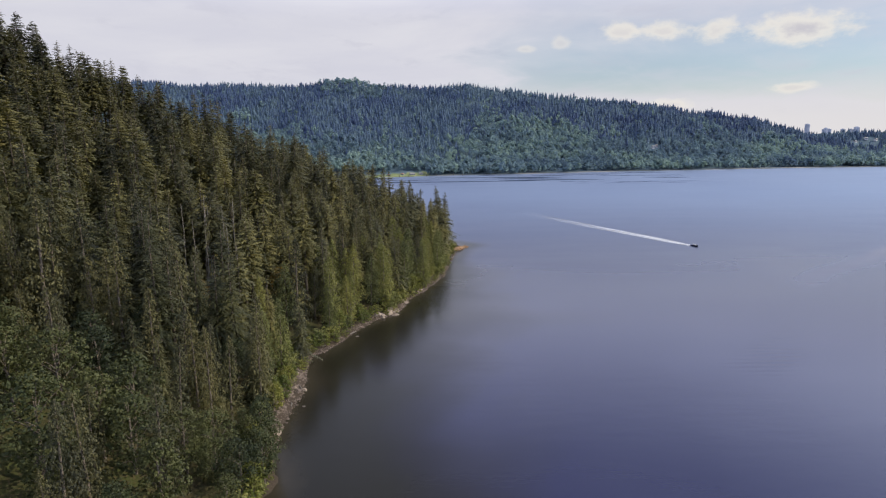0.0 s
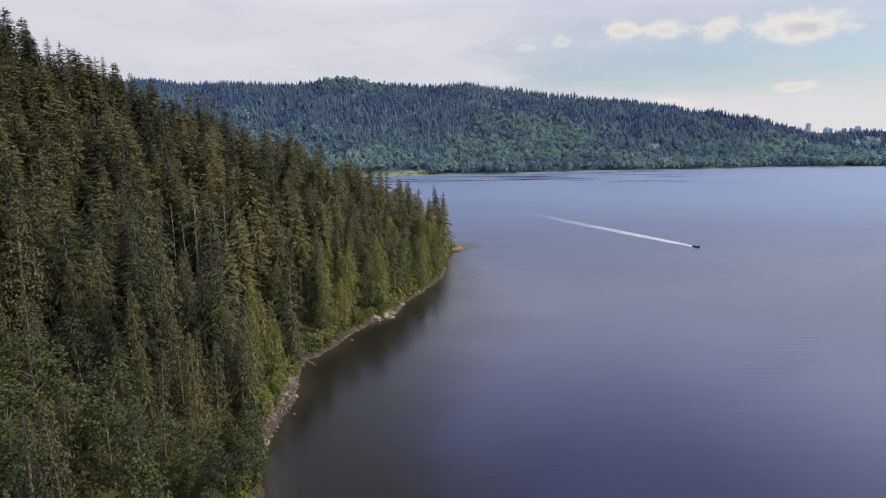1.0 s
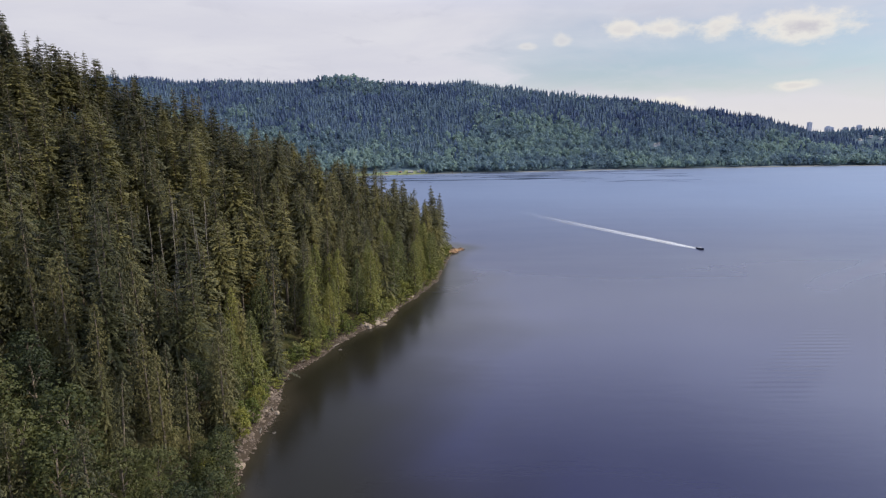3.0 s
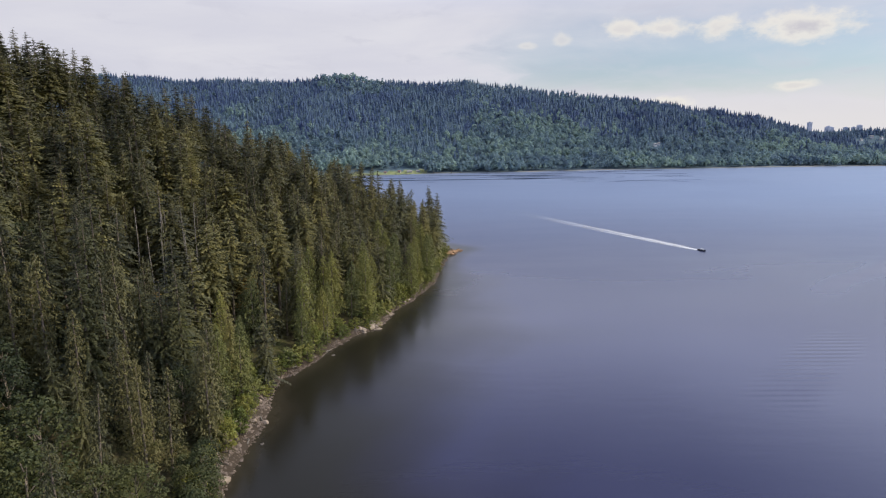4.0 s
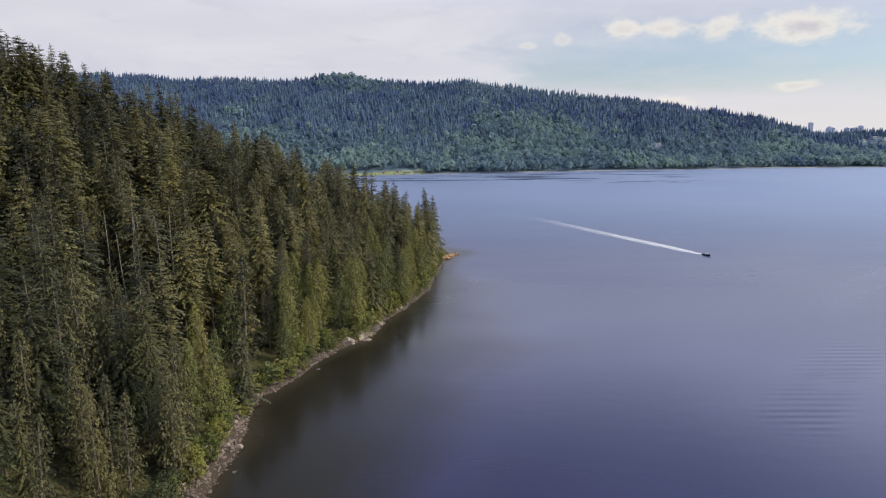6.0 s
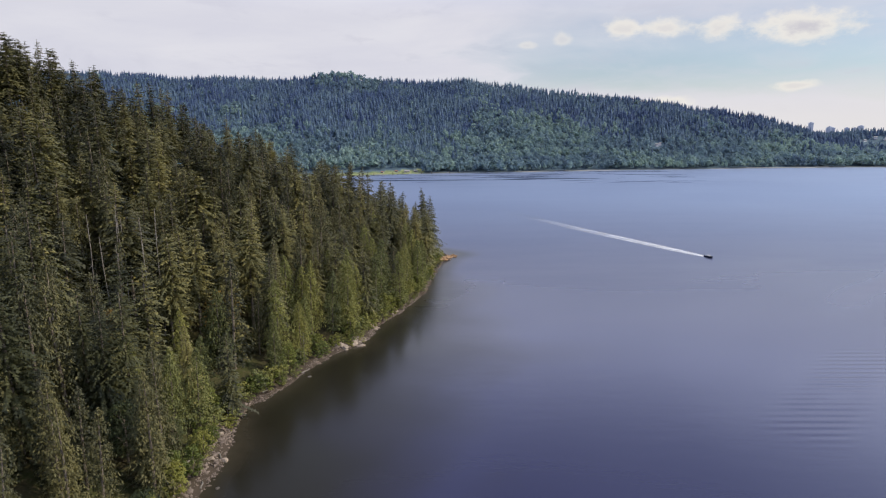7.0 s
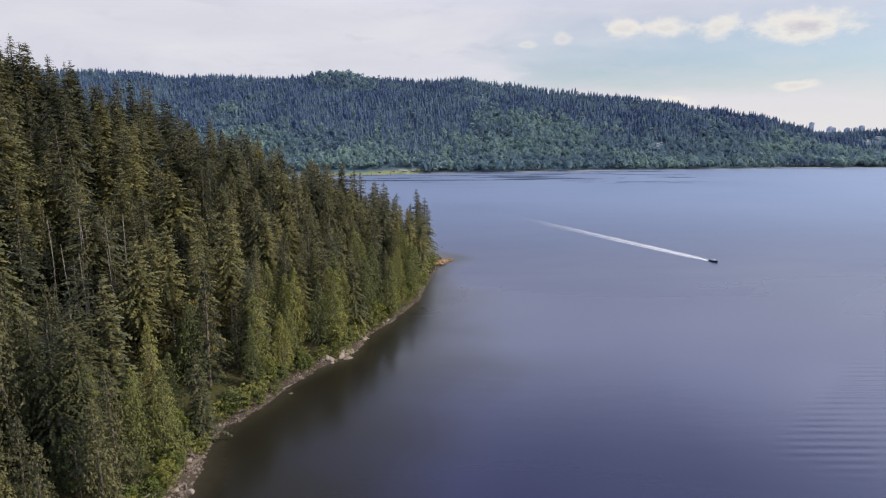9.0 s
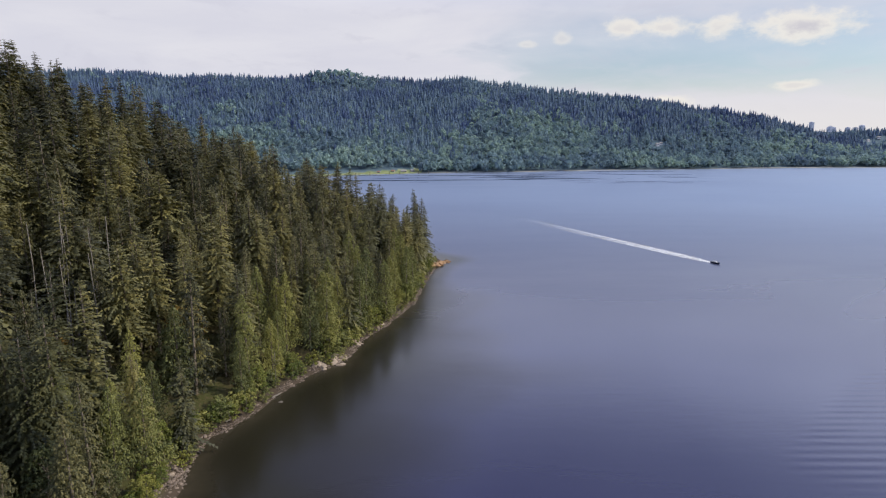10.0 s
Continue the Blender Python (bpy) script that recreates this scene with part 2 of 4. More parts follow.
WATER, FOAM, GROUND = water_material(), foam_material(), ground_material()
FIR = foliage("fir_needles", (0.038, 0.041, 0.025, 1), (0.086, 0.085, 0.036, 1), (0.140, 0.126, 0.046, 1))
CEDAR = foliage("cedar_sprays", (0.058, 0.069, 0.028, 1), (0.116, 0.124, 0.036, 1), (0.172, 0.168, 0.046, 1))
# maple green set low, with the near slope's shade in the colour
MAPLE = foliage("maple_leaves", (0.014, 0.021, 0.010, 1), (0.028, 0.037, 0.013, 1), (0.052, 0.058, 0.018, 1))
# two needle greens darkened to carry cloud shade on upper and near slopes
SHADED_CONIFER = foliage("shaded_conifer_needles", (0.022, 0.025, 0.016, 1), (0.052, 0.053, 0.025, 1), (0.098, 0.091, 0.036, 1))
SHADED_NEAR_FIR = foliage("shaded_near_fir_needles", (0.017, 0.021, 0.013, 1), (0.038, 0.042, 0.020, 1), (0.074, 0.073, 0.030, 1))
ALDER = foliage("alder_leaves", (0.045, 0.062, 0.013, 1), (0.085, 0.104, 0.019, 1), (0.14, 0.14, 0.028, 1))
RUST = foliage("browning_leaves", (0.09, 0.060, 0.018, 1), (0.17, 0.11, 0.025, 1), (0.24, 0.16, 0.03, 1))
# far foliage is blued and lightened: distance haze is put into these colours
HAZED_CONIFER = foliage("hazed_far_conifer", (0.054, 0.084, 0.178, 1), (0.080, 0.126, 0.222, 1), (0.118, 0.180, 0.246, 1), 0.008, 0.5, 0.9, 0.5, 2.2, (1, 1, 1, 1))
HAZED_LEAF = foliage("hazed_far_broadleaf", (0.098, 0.150, 0.220, 1), (0.150, 0.226, 0.266, 1), (0.230, 0.325, 0.295, 1), 0.009, 0.5, 0.9, 0.5, 2.0, (1, 1, 1, 1))
BARK = solid("bark", (0.065, 0.053, 0.044, 1), (0.19, 0.16, 0.13, 1), 0.8, 0.9, 0, 0.8, 0.08, (3, 3, 0.4))
PALE_WOOD = solid("weathered_wood", (0.075, 0.068, 0.06, 1), (0.20, 0.18, 0.16, 1), 0.8, 0.85, 0, 0.6, 0.04, (3, 3, 0.5))
STONE = solid("beach_stone", (0.045, 0.036, 0.030, 1), (0.20, 0.158, 0.132, 1), 0.7, 0.9, 0, 0.7, 0.06)
PALE_STONE = solid("pale_granite", (0.12, 0.095, 0.075, 1), (0.31, 0.255, 0.205, 1), 0.9, 0.85, 0, 0.7, 0.06)
OCHRE_STONE = solid("ochre_ledge_rock", (0.14, 0.085, 0.045, 1), (0.34, 0.215, 0.125, 1), 0.6, 0.9, 0, 0.8, 0.1)
SAND = solid("pale_sand", (0.26, 0.25, 0.235, 1), (0.42, 0.41, 0.39, 1), 0.1, 0.95)
# tower walls carry the haze of distance as a pale blue cast
HAZED_CONCRETE = solid("hazed_tower_wall", (0.32, 0.36, 0.46, 1), (0.44, 0.48, 0.58, 1), 0.05, 0.8)
GLASS = solid("dark_window_glass", (0.05, 0.06, 0.08, 1), (0.09, 0.10, 0.13, 1), 0.1, 0.12)
WALL_WHITE = solid("white_siding", (0.42, 0.43, 0.46, 1), (0.58, 0.59, 0.62, 1), 0.3, 0.7)
# tower windows lightened and blued, haze in the colour
HAZED_GLASS = solid("hazed_tower_glass", (0.20, 0.23, 0.31, 1), (0.27, 0.30, 0.38, 1), 0.1, 0.3)
ROOF = solid("grey_shingles", (0.16, 0.16, 0.17, 1), (0.30, 0.29, 0.29, 1), 0.6, 0.9)
RED_ROOF = solid("rust_red_roof", (0.16, 0.075, 0.045, 1), (0.26, 0.13, 0.085, 1), 0.6, 0.8)
HULL = solid("dark_blue_gelcoat", (0.015, 0.020, 0.035, 1), (0.03, 0.036, 0.055, 1), 0.4, 0.25, 0, 0.05)
DARK_STONE = solid("wet_stone", (0.035, 0.032, 0.028, 1), (0.11, 0.095, 0.08, 1), 0.7, 0.5, 0, 0.7, 0.06)
CABIN = solid("grey_gelcoat", (0.36, 0.37, 0.39, 1), (0.52, 0.53, 0.55, 1), 0.4, 0.35, 0, 0.05)
RUBBER = solid("black_plastic", (0.012, 0.012, 0.014, 1), (0.03, 0.03, 0.032, 1), 1.0, 0.5)


# ---- mesh helpers ----
def mesh_from(name, verts, faces, smooth=False):
    """A mesh from arrays of corners and of triangles or quads."""
    me = bpy.data.meshes.new(name)
    verts = np.asarray(verts, dtype=np.float32).reshape(-1, 3)
    faces = np.asarray(faces, dtype=np.int32)
    me.vertices.add(len(verts))
    me.vertices.foreach_set("co", verts.ravel())
    k = faces.shape[1]
    me.loops.add(faces.size)
    me.loops.foreach_set("vertex_index", faces.ravel())
    me.polygons.add(len(faces))
    me.polygons.foreach_set("loop_start", np.arange(len(faces), dtype=np.int32) * k)
    me.update(calc_edges=True)
    me.polygons.foreach_set("use_smooth", np.full(len(faces), smooth))
    me.update()
    return me


def piece(name, me, mat, parent=None, label="", at=None):
    """Links a mesh as one object, under a thing if one is given."""
    if not me.materials:
        me.materials.append(mat)
    ob = new(name, me)
    if parent:
        ob.parent = parent
    if at is not None:
        ob.matrix_basis = at
    if label:
        tagged(ob, label)
    return ob


def part(name, bm, mat, parent=None, label="", smooth=False):
    me = bpy.data.meshes.new(name)
    bmesh.ops.recalc_face_normals(bm, faces=bm.faces)
    bm.to_mesh(me)
    bm.free()
    if smooth:
        me.polygons.foreach_set("use_smooth", np.full(len(me.polygons), True))
    return piece(name, me, mat, parent, label)


def box(bm, x0, y0, z0, x1, y1, z1, bevel=0.0):
    made = bmesh.ops.create_cube(bm, size=1.0)["verts"]
    for v in made:
        v.co = ((x0 + x1) / 2 + v.co.x * (x1 - x0), (y0 + y1) / 2 + v.co.y * (y1 - y0), (z0 + z1) / 2 + v.co.z * (z1 - z0))
    if bevel:
        bmesh.ops.bevel(bm, geom=list({e for v in made for e in v.link_edges}), offset=bevel, segments=1, affect="EDGES")
    return bm


class Soup:
    """Collects triangles."""

    def __init__(self):
        self.v, self.f, self.n = [], [], 0

    def add(self, verts, faces):
        verts = np.asarray(verts, dtype=np.float32)
        self.v.append(verts)
        self.f.append(np.asarray(faces, dtype=np.int32) + self.n)
        self.n += len(verts)

    def arrays(self):
        return np.concatenate(self.v), np.concatenate(self.f)

    def mesh(self, name, smooth=False):
        return mesh_from(name, *self.arrays(), smooth)


def tube(soup, points, radii, sides=7):
    """A tapered, bent limb."""
    pts = [Vector(p) for p in points]
    rings = []
    for i, p in enumerate(pts):
        d = (pts[min(i + 1, len(pts) - 1)] - pts[max(i - 1, 0)]).normalized()
        a = d.orthogonal().normalized() if abs(d.z) < 0.9 else (Vector((1, 0, 0)) - d * d.x).normalized()
        b = d.cross(a)
        for k in range(sides):
            w = 2 * math.pi * k / sides
            rings.append(p + (a * math.cos(w) + b * math.sin(w)) * radii[i])
    faces = []
    for i in range(len(pts) - 1):
        for k in range(sides):
            q = (k + 1) % sides
            a, b, c, d = i * sides + k, i * sides + q, (i + 1) * sides + q, (i + 1) * sides + k
            faces += [(a, b, c), (a, c, d)]
    top = (len(pts) - 1) * sides
    faces += [(top, top + k, top + k + 1) for k in range(1, sides - 1)]
    soup.add([tuple(v) for v in rings], faces)


# ---- the plan ----
SHORE = [(-66, -300), (-54, 0), (-45, 70), (-37, 98), (-35, 109), (-40, 122), (-41, 132), (-41, 145), (-40.5, 158), (-43.5, 172), (-44.2, 184), (-38, 196),
         (-33.6, 210), (-28, 224), (-18.6, 236), (-16, 254), (-10, 269), (-4, 287), (0, 302), (5, 350), (8, 374), (14.5, 388)]
BACK_SHORE = [(14.5, 388), (9, 395), (-4, 409), (-22, 420), (-51, 428), (-90, 436), (-140, 442), (-217, 492), (-420, 620), (-900, 790)]
FAR_SHORE = [(-2600, 860), (-900, 900), (-420, 962), (-165, 1030), (-93, 1056), (13, 1090), (120, 1104), (234, 1136), (350, 1154), (469, 1173), (591, 1192),
             (718, 1211), (834, 1216), (920, 1223), (1300, 1270), (2200, 1400), (4400, 1900)]


def distance_to(xy, line):
    """The distance of each point from a polyline."""
    best = np.full(len(xy), 1e9)
    for a, b in zip(line[:-1], line[1:]):
        a, b = np.array(a, float), np.array(b, float)
        d = b - a
        u = np.clip(((xy - a) @ d) / (d @ d), 0, 1)
        best = np.minimum(best, np.hypot(*(xy - a - u[:, None] * d).T))
    return best


def inside(xy, polygon):
    odd = np.zeros(len(xy), bool)
    for (x0, y0), (x1, y1) in zip(polygon, polygon[1:] + polygon[:1]):
        if y0 != y1:
            odd ^= ((y0 > xy[:, 1]) != (y1 > xy[:, 1])) & (xy[:, 0] < (x1 - x0) * (xy[:, 1] - y0) / (y1 - y0) + x0)
    return odd


def wobble(xy, size, seed, octaves=3):
    """Smooth random relief, about -1..1."""
    rng = np.random.RandomState(seed)
    out, amp = np.zeros(len(xy)), 1.0
    for _ in range(octaves):
        for _ in range(5):
            a, p = rng.uniform(0, 2 * math.pi, 2)
            k = 2 * math.pi / size * rng.uniform(0.7, 1.4)
            out += amp * 0.4 * np.sin(k * (xy[:, 0] * math.cos(a) + xy[:, 1] * math.sin(a)) + p)
        amp, size = amp * 0.5, size * 0.47
    return out


RIDGE_X = [-2600, -1300, -920, -860, -728, -660, -497, -425, -285, -210, -75, 19, 147, 233, 377, 521, 666, 782, 863, 900, 960, 1130, 1700, 4400]
RIDGE_Z = [236, 228, 207, 205, 199, 195, 195, 192, 200, 195, 188, 187, 175, 167, 151, 135, 116, 99, 77, 60, 55, 55, 52, 52]


def near_hill(xy):
    """Signed distances inland from the near and from the back shore, and the height of the wooded spur."""
    land = inside(xy, SHORE + BACK_SHORE[1:] + [(-900, -300)])
    dn, db = distance_to(xy, SHORE), distance_to(xy, BACK_SHORE)
    rough = wobble(xy, 55, 3)
    up_n = 0.5 * np.minimum(dn, 3) + 0.58 * np.maximum(dn - 3, 0)
    up_b = 0.9 * np.minimum(db, 3) + 0.56 * np.maximum(db - 3, 0)
    z = -np.log(np.exp(-up_n / 9) + np.exp(-up_b / 9)) * 9
    z = np.minimum(z, 100 + 0.22 * (z - 100))
    z -= 8.0 * np.clip((dn - 4) / 34, 0, 1) * np.clip((165 - dn) / 60, 0, 1) * np.clip((db - 3) / 22, 0, 1) * np.clip((432 - xy[:, 1]) / 42, 0, 1)
    z += rough * np.minimum(2.6, 0.035 * np.minimum(dn, db))
    d = np.minimum(dn, db)
    z += 0.42 * wobble(xy, 10, 21, 2) * np.clip(1.5 - d / 4, 0, 1)
    return land, dn, db, np.where(land, np.maximum(z, 0.12 * np.minimum(d, 4) - 0.3), -np.minimum(0.30 * d, 6.0) + 0.25 * np.maximum(wobble(xy, 10, 21, 2), 0) * np.clip(1.5 - d / 2, 0, 1))


def far_hill(xy):
    """Distance inland from the far shore, and the height of the long hill behind it."""
    sx, sy = np.array(FAR_SHORE).T
    df = (xy[:, 1] - np.interp(xy[:, 0], sx, sy)) * 0.97
    crest = np.interp(xy[:, 0], RIDGE_X, RIDGE_Z)
    run = 1560 - np.interp(xy[:, 0], sx, sy)
    run = np.clip(run, 260, 620)
    s = np.clip((df - 30) / (run - 30), 0, 2.2)
    rise = np.where(s < 1, 0.12 * s + 0.88 * (s ** 1.25), 1 - 0.06 * (s - 1))
    z = 2.2 + crest * rise + np.minimum(s, 1) * (11 * wobble(xy, 300, 8) + 5 * wobble(xy, 105, 9)) * np.where(s < 0.8, 1, np.clip((1.15 - s) / 0.35, 0.12, 1))
    z = np.where(df < 30, np.clip(df, 0, 30) * 0.042, z)
    return df, np.where(df > 0, z, -np.minimum(-df * 0.2, 6))


def ground_height(xy):
    xy = np.atleast_2d(np.asarray(xy, float))
    land, dn, db, z = near_hill(xy)
    df, zf = far_hill(xy)
    return np.where(df > 0, zf, z)


def axis(*spans):
    out = []
    for a, b, step in spans:
        out += list(np.arange(a, b, step))
    return np.array(out + [spans[-1][1]])


def sheet(xs, ys):
    """A rectangular net of points and its quads."""
    gx, gy = np.meshgrid(xs, ys)
    xy = np.stack([gx.ravel(), gy.ravel()], 1)
    w = len(xs)
    i = (np.arange(len(ys) - 1)[:, None] * w + np.arange(w - 1)).ravel()
    return xy, np.stack([i, i + 1, i + 1 + w, i + w], 1)


def attribute(me, name, values):
    me.attributes.new(name, "FLOAT", "POINT").data.foreach_set("value", np.asarray(values, np.float32))


def make_ground():
    xs = axis((-4600, -2600, 200), (-2600, -420, 30), (-420, -100, 6), (-100, 40, 3.0), (40, 1400, 30), (1400, 4600, 200))
    ys = axis((-4600, -300, 300), (-300, 40, 20), (40, 440, 3.5), (440, 900, 20), (900, 1750, 12), (1750, 4800, 150))
    xy, quads = sheet(xs, ys)
    z = ground_height(xy)
    me = mesh_from("ground", np.column_stack([xy, z]), quads, True)
    df, _ = far_hill(xy)
    attribute(me, "meadow", ((xy[:, 0] > -600) & (xy[:, 0] < -30) & (df > 6) & (df < 44 + 0.1 * np.minimum(xy[:, 0] + 30, 0))).astype(float))
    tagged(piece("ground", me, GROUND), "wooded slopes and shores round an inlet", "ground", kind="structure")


def make_water():
    xs = axis((-4600, -600, 400), (-600, -80, 20), (-80, 40, 3.5), (40, 1200, 40), (1200, 4600, 400))
    ys = axis((-4600, -200, 400), (-200, 60, 10), (60, 440, 4.0), (440, 1400, 40), (1400, 4800, 400))
    xy, quads = sheet(xs, ys)
    me = mesh_from("water", np.column_stack([xy, np.zeros(len(xy))]), quads, True)
    _, dn, db, z = near_hill(xy)
    attribute(me, "shallow", np.clip(1 - np.minimum(dn, db) / (7 + 2.5 * wobble(xy, 40, 5)), 0, 1) ** 1.3)
    # width of the band that holds bottom tone and painted tree reflection
    attribute(me, "shelf_and_reflection", np.clip(1.45 - np.minimum(dn, db) / (np.interp(xy[:, 1], (225, 345), (46, 10)) * (1 + 0.16 * wobble(xy, 70, 6))), 0, 1))
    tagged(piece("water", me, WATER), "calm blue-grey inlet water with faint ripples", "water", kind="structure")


make_ground()
make_water()


# ---- trees ----
def frond(soup, rng, base, azimuth, length, rise, droop, sections, width):
    """One bough: a drooping axis with short side sprays that taper to its tip."""
    d = np.array([math.cos(azimuth), math.sin(azimuth), 0.0])
    side = np.array([-d[1], d[0], 0.0])
    u = np.linspace(0.0, 1.0, sections + 1)
    axis_pts = np.asarray(base) + np.outer(u * length, d)
    axis_pts[:, 2] += length * (rise * u - droop * u * u)
    axis_pts += np.outer(length * 0.06 * np.sin(u * 3 + azimuth), side)
    roll = rng.normal(0, 0.25)
    verts, faces = list(axis_pts), []
    for i in range(sections):
        m = axis_pts[i] * 0.35 + axis_pts[i + 1] * 0.65
        w = length * width * (1.0 - 0.68 * u[i]) * (0.6 if i == 0 else 1.0)
        for s in (-1, 1):
            ww = w * rng.uniform(0.5, 1.3)
            tip = m + side * s * ww + d * ww * rng.uniform(0.2, 0.9)
            tip[2] += ww * (s * roll - rng.uniform(0.15, 0.8))
            verts.append(tip)
            faces.append((i, i + 1, len(verts) - 1) if s > 0 else (i + 1, i, len(verts) - 1))
    soup.add(verts, faces)


def conifer_meshes(seed, height, radius, low, whorls, per, sections, droop, rise, power, gaps, width=0.36):
    """Trunk and crown of a conifer; low: the height share at which the boughs begin."""
    rng = np.random.RandomState(seed)
    bend = rng.normal(0, 0.012, 2) * height
    levels = np.linspace(0, 1, 7)
    wood, crown = Soup(), Soup()
    at = lambda h: (bend[0] * h * h, bend[1] * h * h, h * height)
    tube(wood, [at(h) if h else (0, 0, -1.2) for h in levels], [0.012 * height * (1 - h) ** 0.8 + 0.03 for h in levels], 7)
    lobe = rng.uniform(0, 2 * math.pi)
    for k in range(whorls):
        h = low + (0.985 - low) * (max(0.0, k + rng.uniform(-0.25, 0.25)) / (whorls - 1)) ** 0.85
        h = min(max(h, low * 0.8), 0.985)
        t = (h - low) / (1 - low)
        r = radius * ((1 - t) ** power) * (0.55 + 0.45 * min(1, t * 5 + 0.35)) + 0.3 + 0.2 * t
        r *= rng.choice((0.8, 0.9, 1.0, 1.0, 1.07, 1.15)) if 0.04 < t < 0.85 else 1.0
        n = max(3, per - (1 if t > 0.7 else 0))
        lobe += rng.normal(0, 0.7)
        turn = rng.uniform(0, 2 * math.pi)
        for j in range(n):
            if rng.rand() < gaps:
                continue
            a = turn + 2 * math.pi * (j + rng.uniform(-0.3, 0.3)) / n
            ln = r * rng.uniform(0.64, 1.14) * (1 + 0.24 * math.cos(a - lobe))
            p = np.array(at(h)) + [0, 0, rng.uniform(-0.75, 0.75)]
            frond(crown, rng, p, a, ln, rise + 0.5 * t * t, droop * rng.uniform(0.7, 1.3), max(3, round(sections * ln / radius)), width * radius / (0.45 * radius + 0.55 * ln) * 0.85)
    tip = at(0.97)
    tops = [(tip[0] + 0.16 * math.cos(w), tip[1] + 0.16 * math.sin(w), tip[2] - 0.4) for w in (0, 2.1, 4.2)] + [(tip[0], tip[1], height * 1.015)]
    crown.add(tops, [(0, 1, 3), (1, 2, 3), (2, 0, 3)])
    return wood, crown


def leaf_cloud(soup, rng, centre, radius, count, size, hang=0.0):
    """A clump of leaf sprays, each a bent pair of triangles turned outwards; hang: how far they droop."""
    d = rng.normal(size=(count, 3))
    d /= np.linalg.norm(d, axis=1)[:, None]
    d[:, 2] = np.where(d[:, 2] < -0.3, -d[:, 2], d[:, 2])
    p = np.asarray(centre) + d * np.asarray(radius) * rng.uniform(0.72, 1.08, (count, 1))
    n = d + rng.normal(0, 0.45, (count, 3)) + [0, 0, 0.3]
    n /= np.linalg.norm(n, axis=1)[:, None]
    a = np.cross(n, rng.normal(size=(count, 3)))
    a /= np.linalg.norm(a, axis=1)[:, None]
    if hang:
        a = a * (1 - hang) - np.array([0, 0, hang])
        a -= n * np.sum(a * n, axis=1)[:, None]
        a /= np.linalg.norm(a, axis=1)[:, None] + 1e-6
    b = np.cross(n, a) * (1 - 0.35 * hang)
    s = size * (1 + 0.25 * hang) * rng.uniform(0.6, 1.35, (count, 1))
    verts = np.stack([p - a * s, p - b * s * 0.6 - n * s * 0.2, p + a * s, p + b * s * 0.7 - n * s * 0.25], 1).reshape(-1, 3)
    i = np.arange(count)[:, None] * 4
    soup.add(verts, np.concatenate([i + [0, 1, 2], i + [0, 2, 3]]))


def broadleaf_meshes(seed, height, spread, clumps, leaves, size, clear=0.22):
    rng = np.random.RandomState(seed)
    wood, crown = Soup(), Soup()
    tube(wood, [(0, 0, -1), (0.1, 0, height * 0.2), (0.3, 0.2, height * 0.45), (0.2, 0.4, height * 0.8)], [0.02 * height, 0.016 * height, 0.011 * height, 0.03])
    for k in range(clumps):
        t = (k + 0.5) / clumps
        z = clear + (0.93 - clear) * t
        girth = math.sin(math.pi * (0.16 + 0.80 * t)) ** 0.75
        a = k * 2.39996 + rng.uniform(-0.4, 0.4)
        r = spread * girth * (0.35 + 0.6 * math.sqrt(rng.rand()))
        c = np.array([r * math.cos(a), r * math.sin(a), z * height])
        if k % 3 == 0:
            foot = (0.2, 0.1, max(0.15, z - 0.22) * height)
            tube(wood, [foot, tuple((np.array(foot) + c) / 2 + [0, 0, 0.4]), tuple(c)], [0.006 * height, 0.004 * height, 0.02], 5)
        rad = spread * rng.uniform(0.24, 0.42)
        leaf_cloud(crown, rng, c, (rad, rad, rad * 0.8), leaves, size)
    return wood, crown


def cedar_meshes(seed, height, radius, power, clumps, leaves, size):
    """A column of small hanging sprays, in uneven clumps round the trunk, with an open top."""
    rng = np.random.RandomState(seed)
    wood, crown = Soup(), Soup()
    bend = rng.normal(0, 0.012, 2) * height
    tube(wood, [(0, 0, -1.2), (0, 0, height * 0.35), (bend[0] * 0.6, bend[1] * 0.6, height * 0.75), (bend[0], bend[1], height * 0.99)], [0.014 * height, 0.011 * height, 0.006 * height, 0.03], 7)
    for k in range(clumps):
        t = ((k + rng.uniform(0.0, 1.0)) / clumps) ** 0.92
        r = radius * ((1 - t) ** power) * (0.75 + 0.25 * min(1, t * 6)) * rng.choice((0.7, 0.9, 1.0, 1.1, 1.3)) + 0.25
        a = k * 2.39996 + rng.uniform(-0.5, 0.5)
        c = np.array([r * 0.62 * math.cos(a) + bend[0] * t * t, r * 0.62 * math.sin(a) + bend[1] * t * t, (0.04 + 0.93 * t) * height])
        rad = 0.42 * r + 0.25
        leaf_cloud(crown, rng, c, (rad, rad, rad * rng.uniform(0.9, 1.4)), int(leaves * (1.15 - 0.6 * t)), size * (1.1 - 0.3 * t), 0.75)
    leaf_cloud(crown, rng, (bend[0], bend[1], height * 0.97), (0.22, 0.22, 0.9), 14, size * 0.6)
    return wood, crown


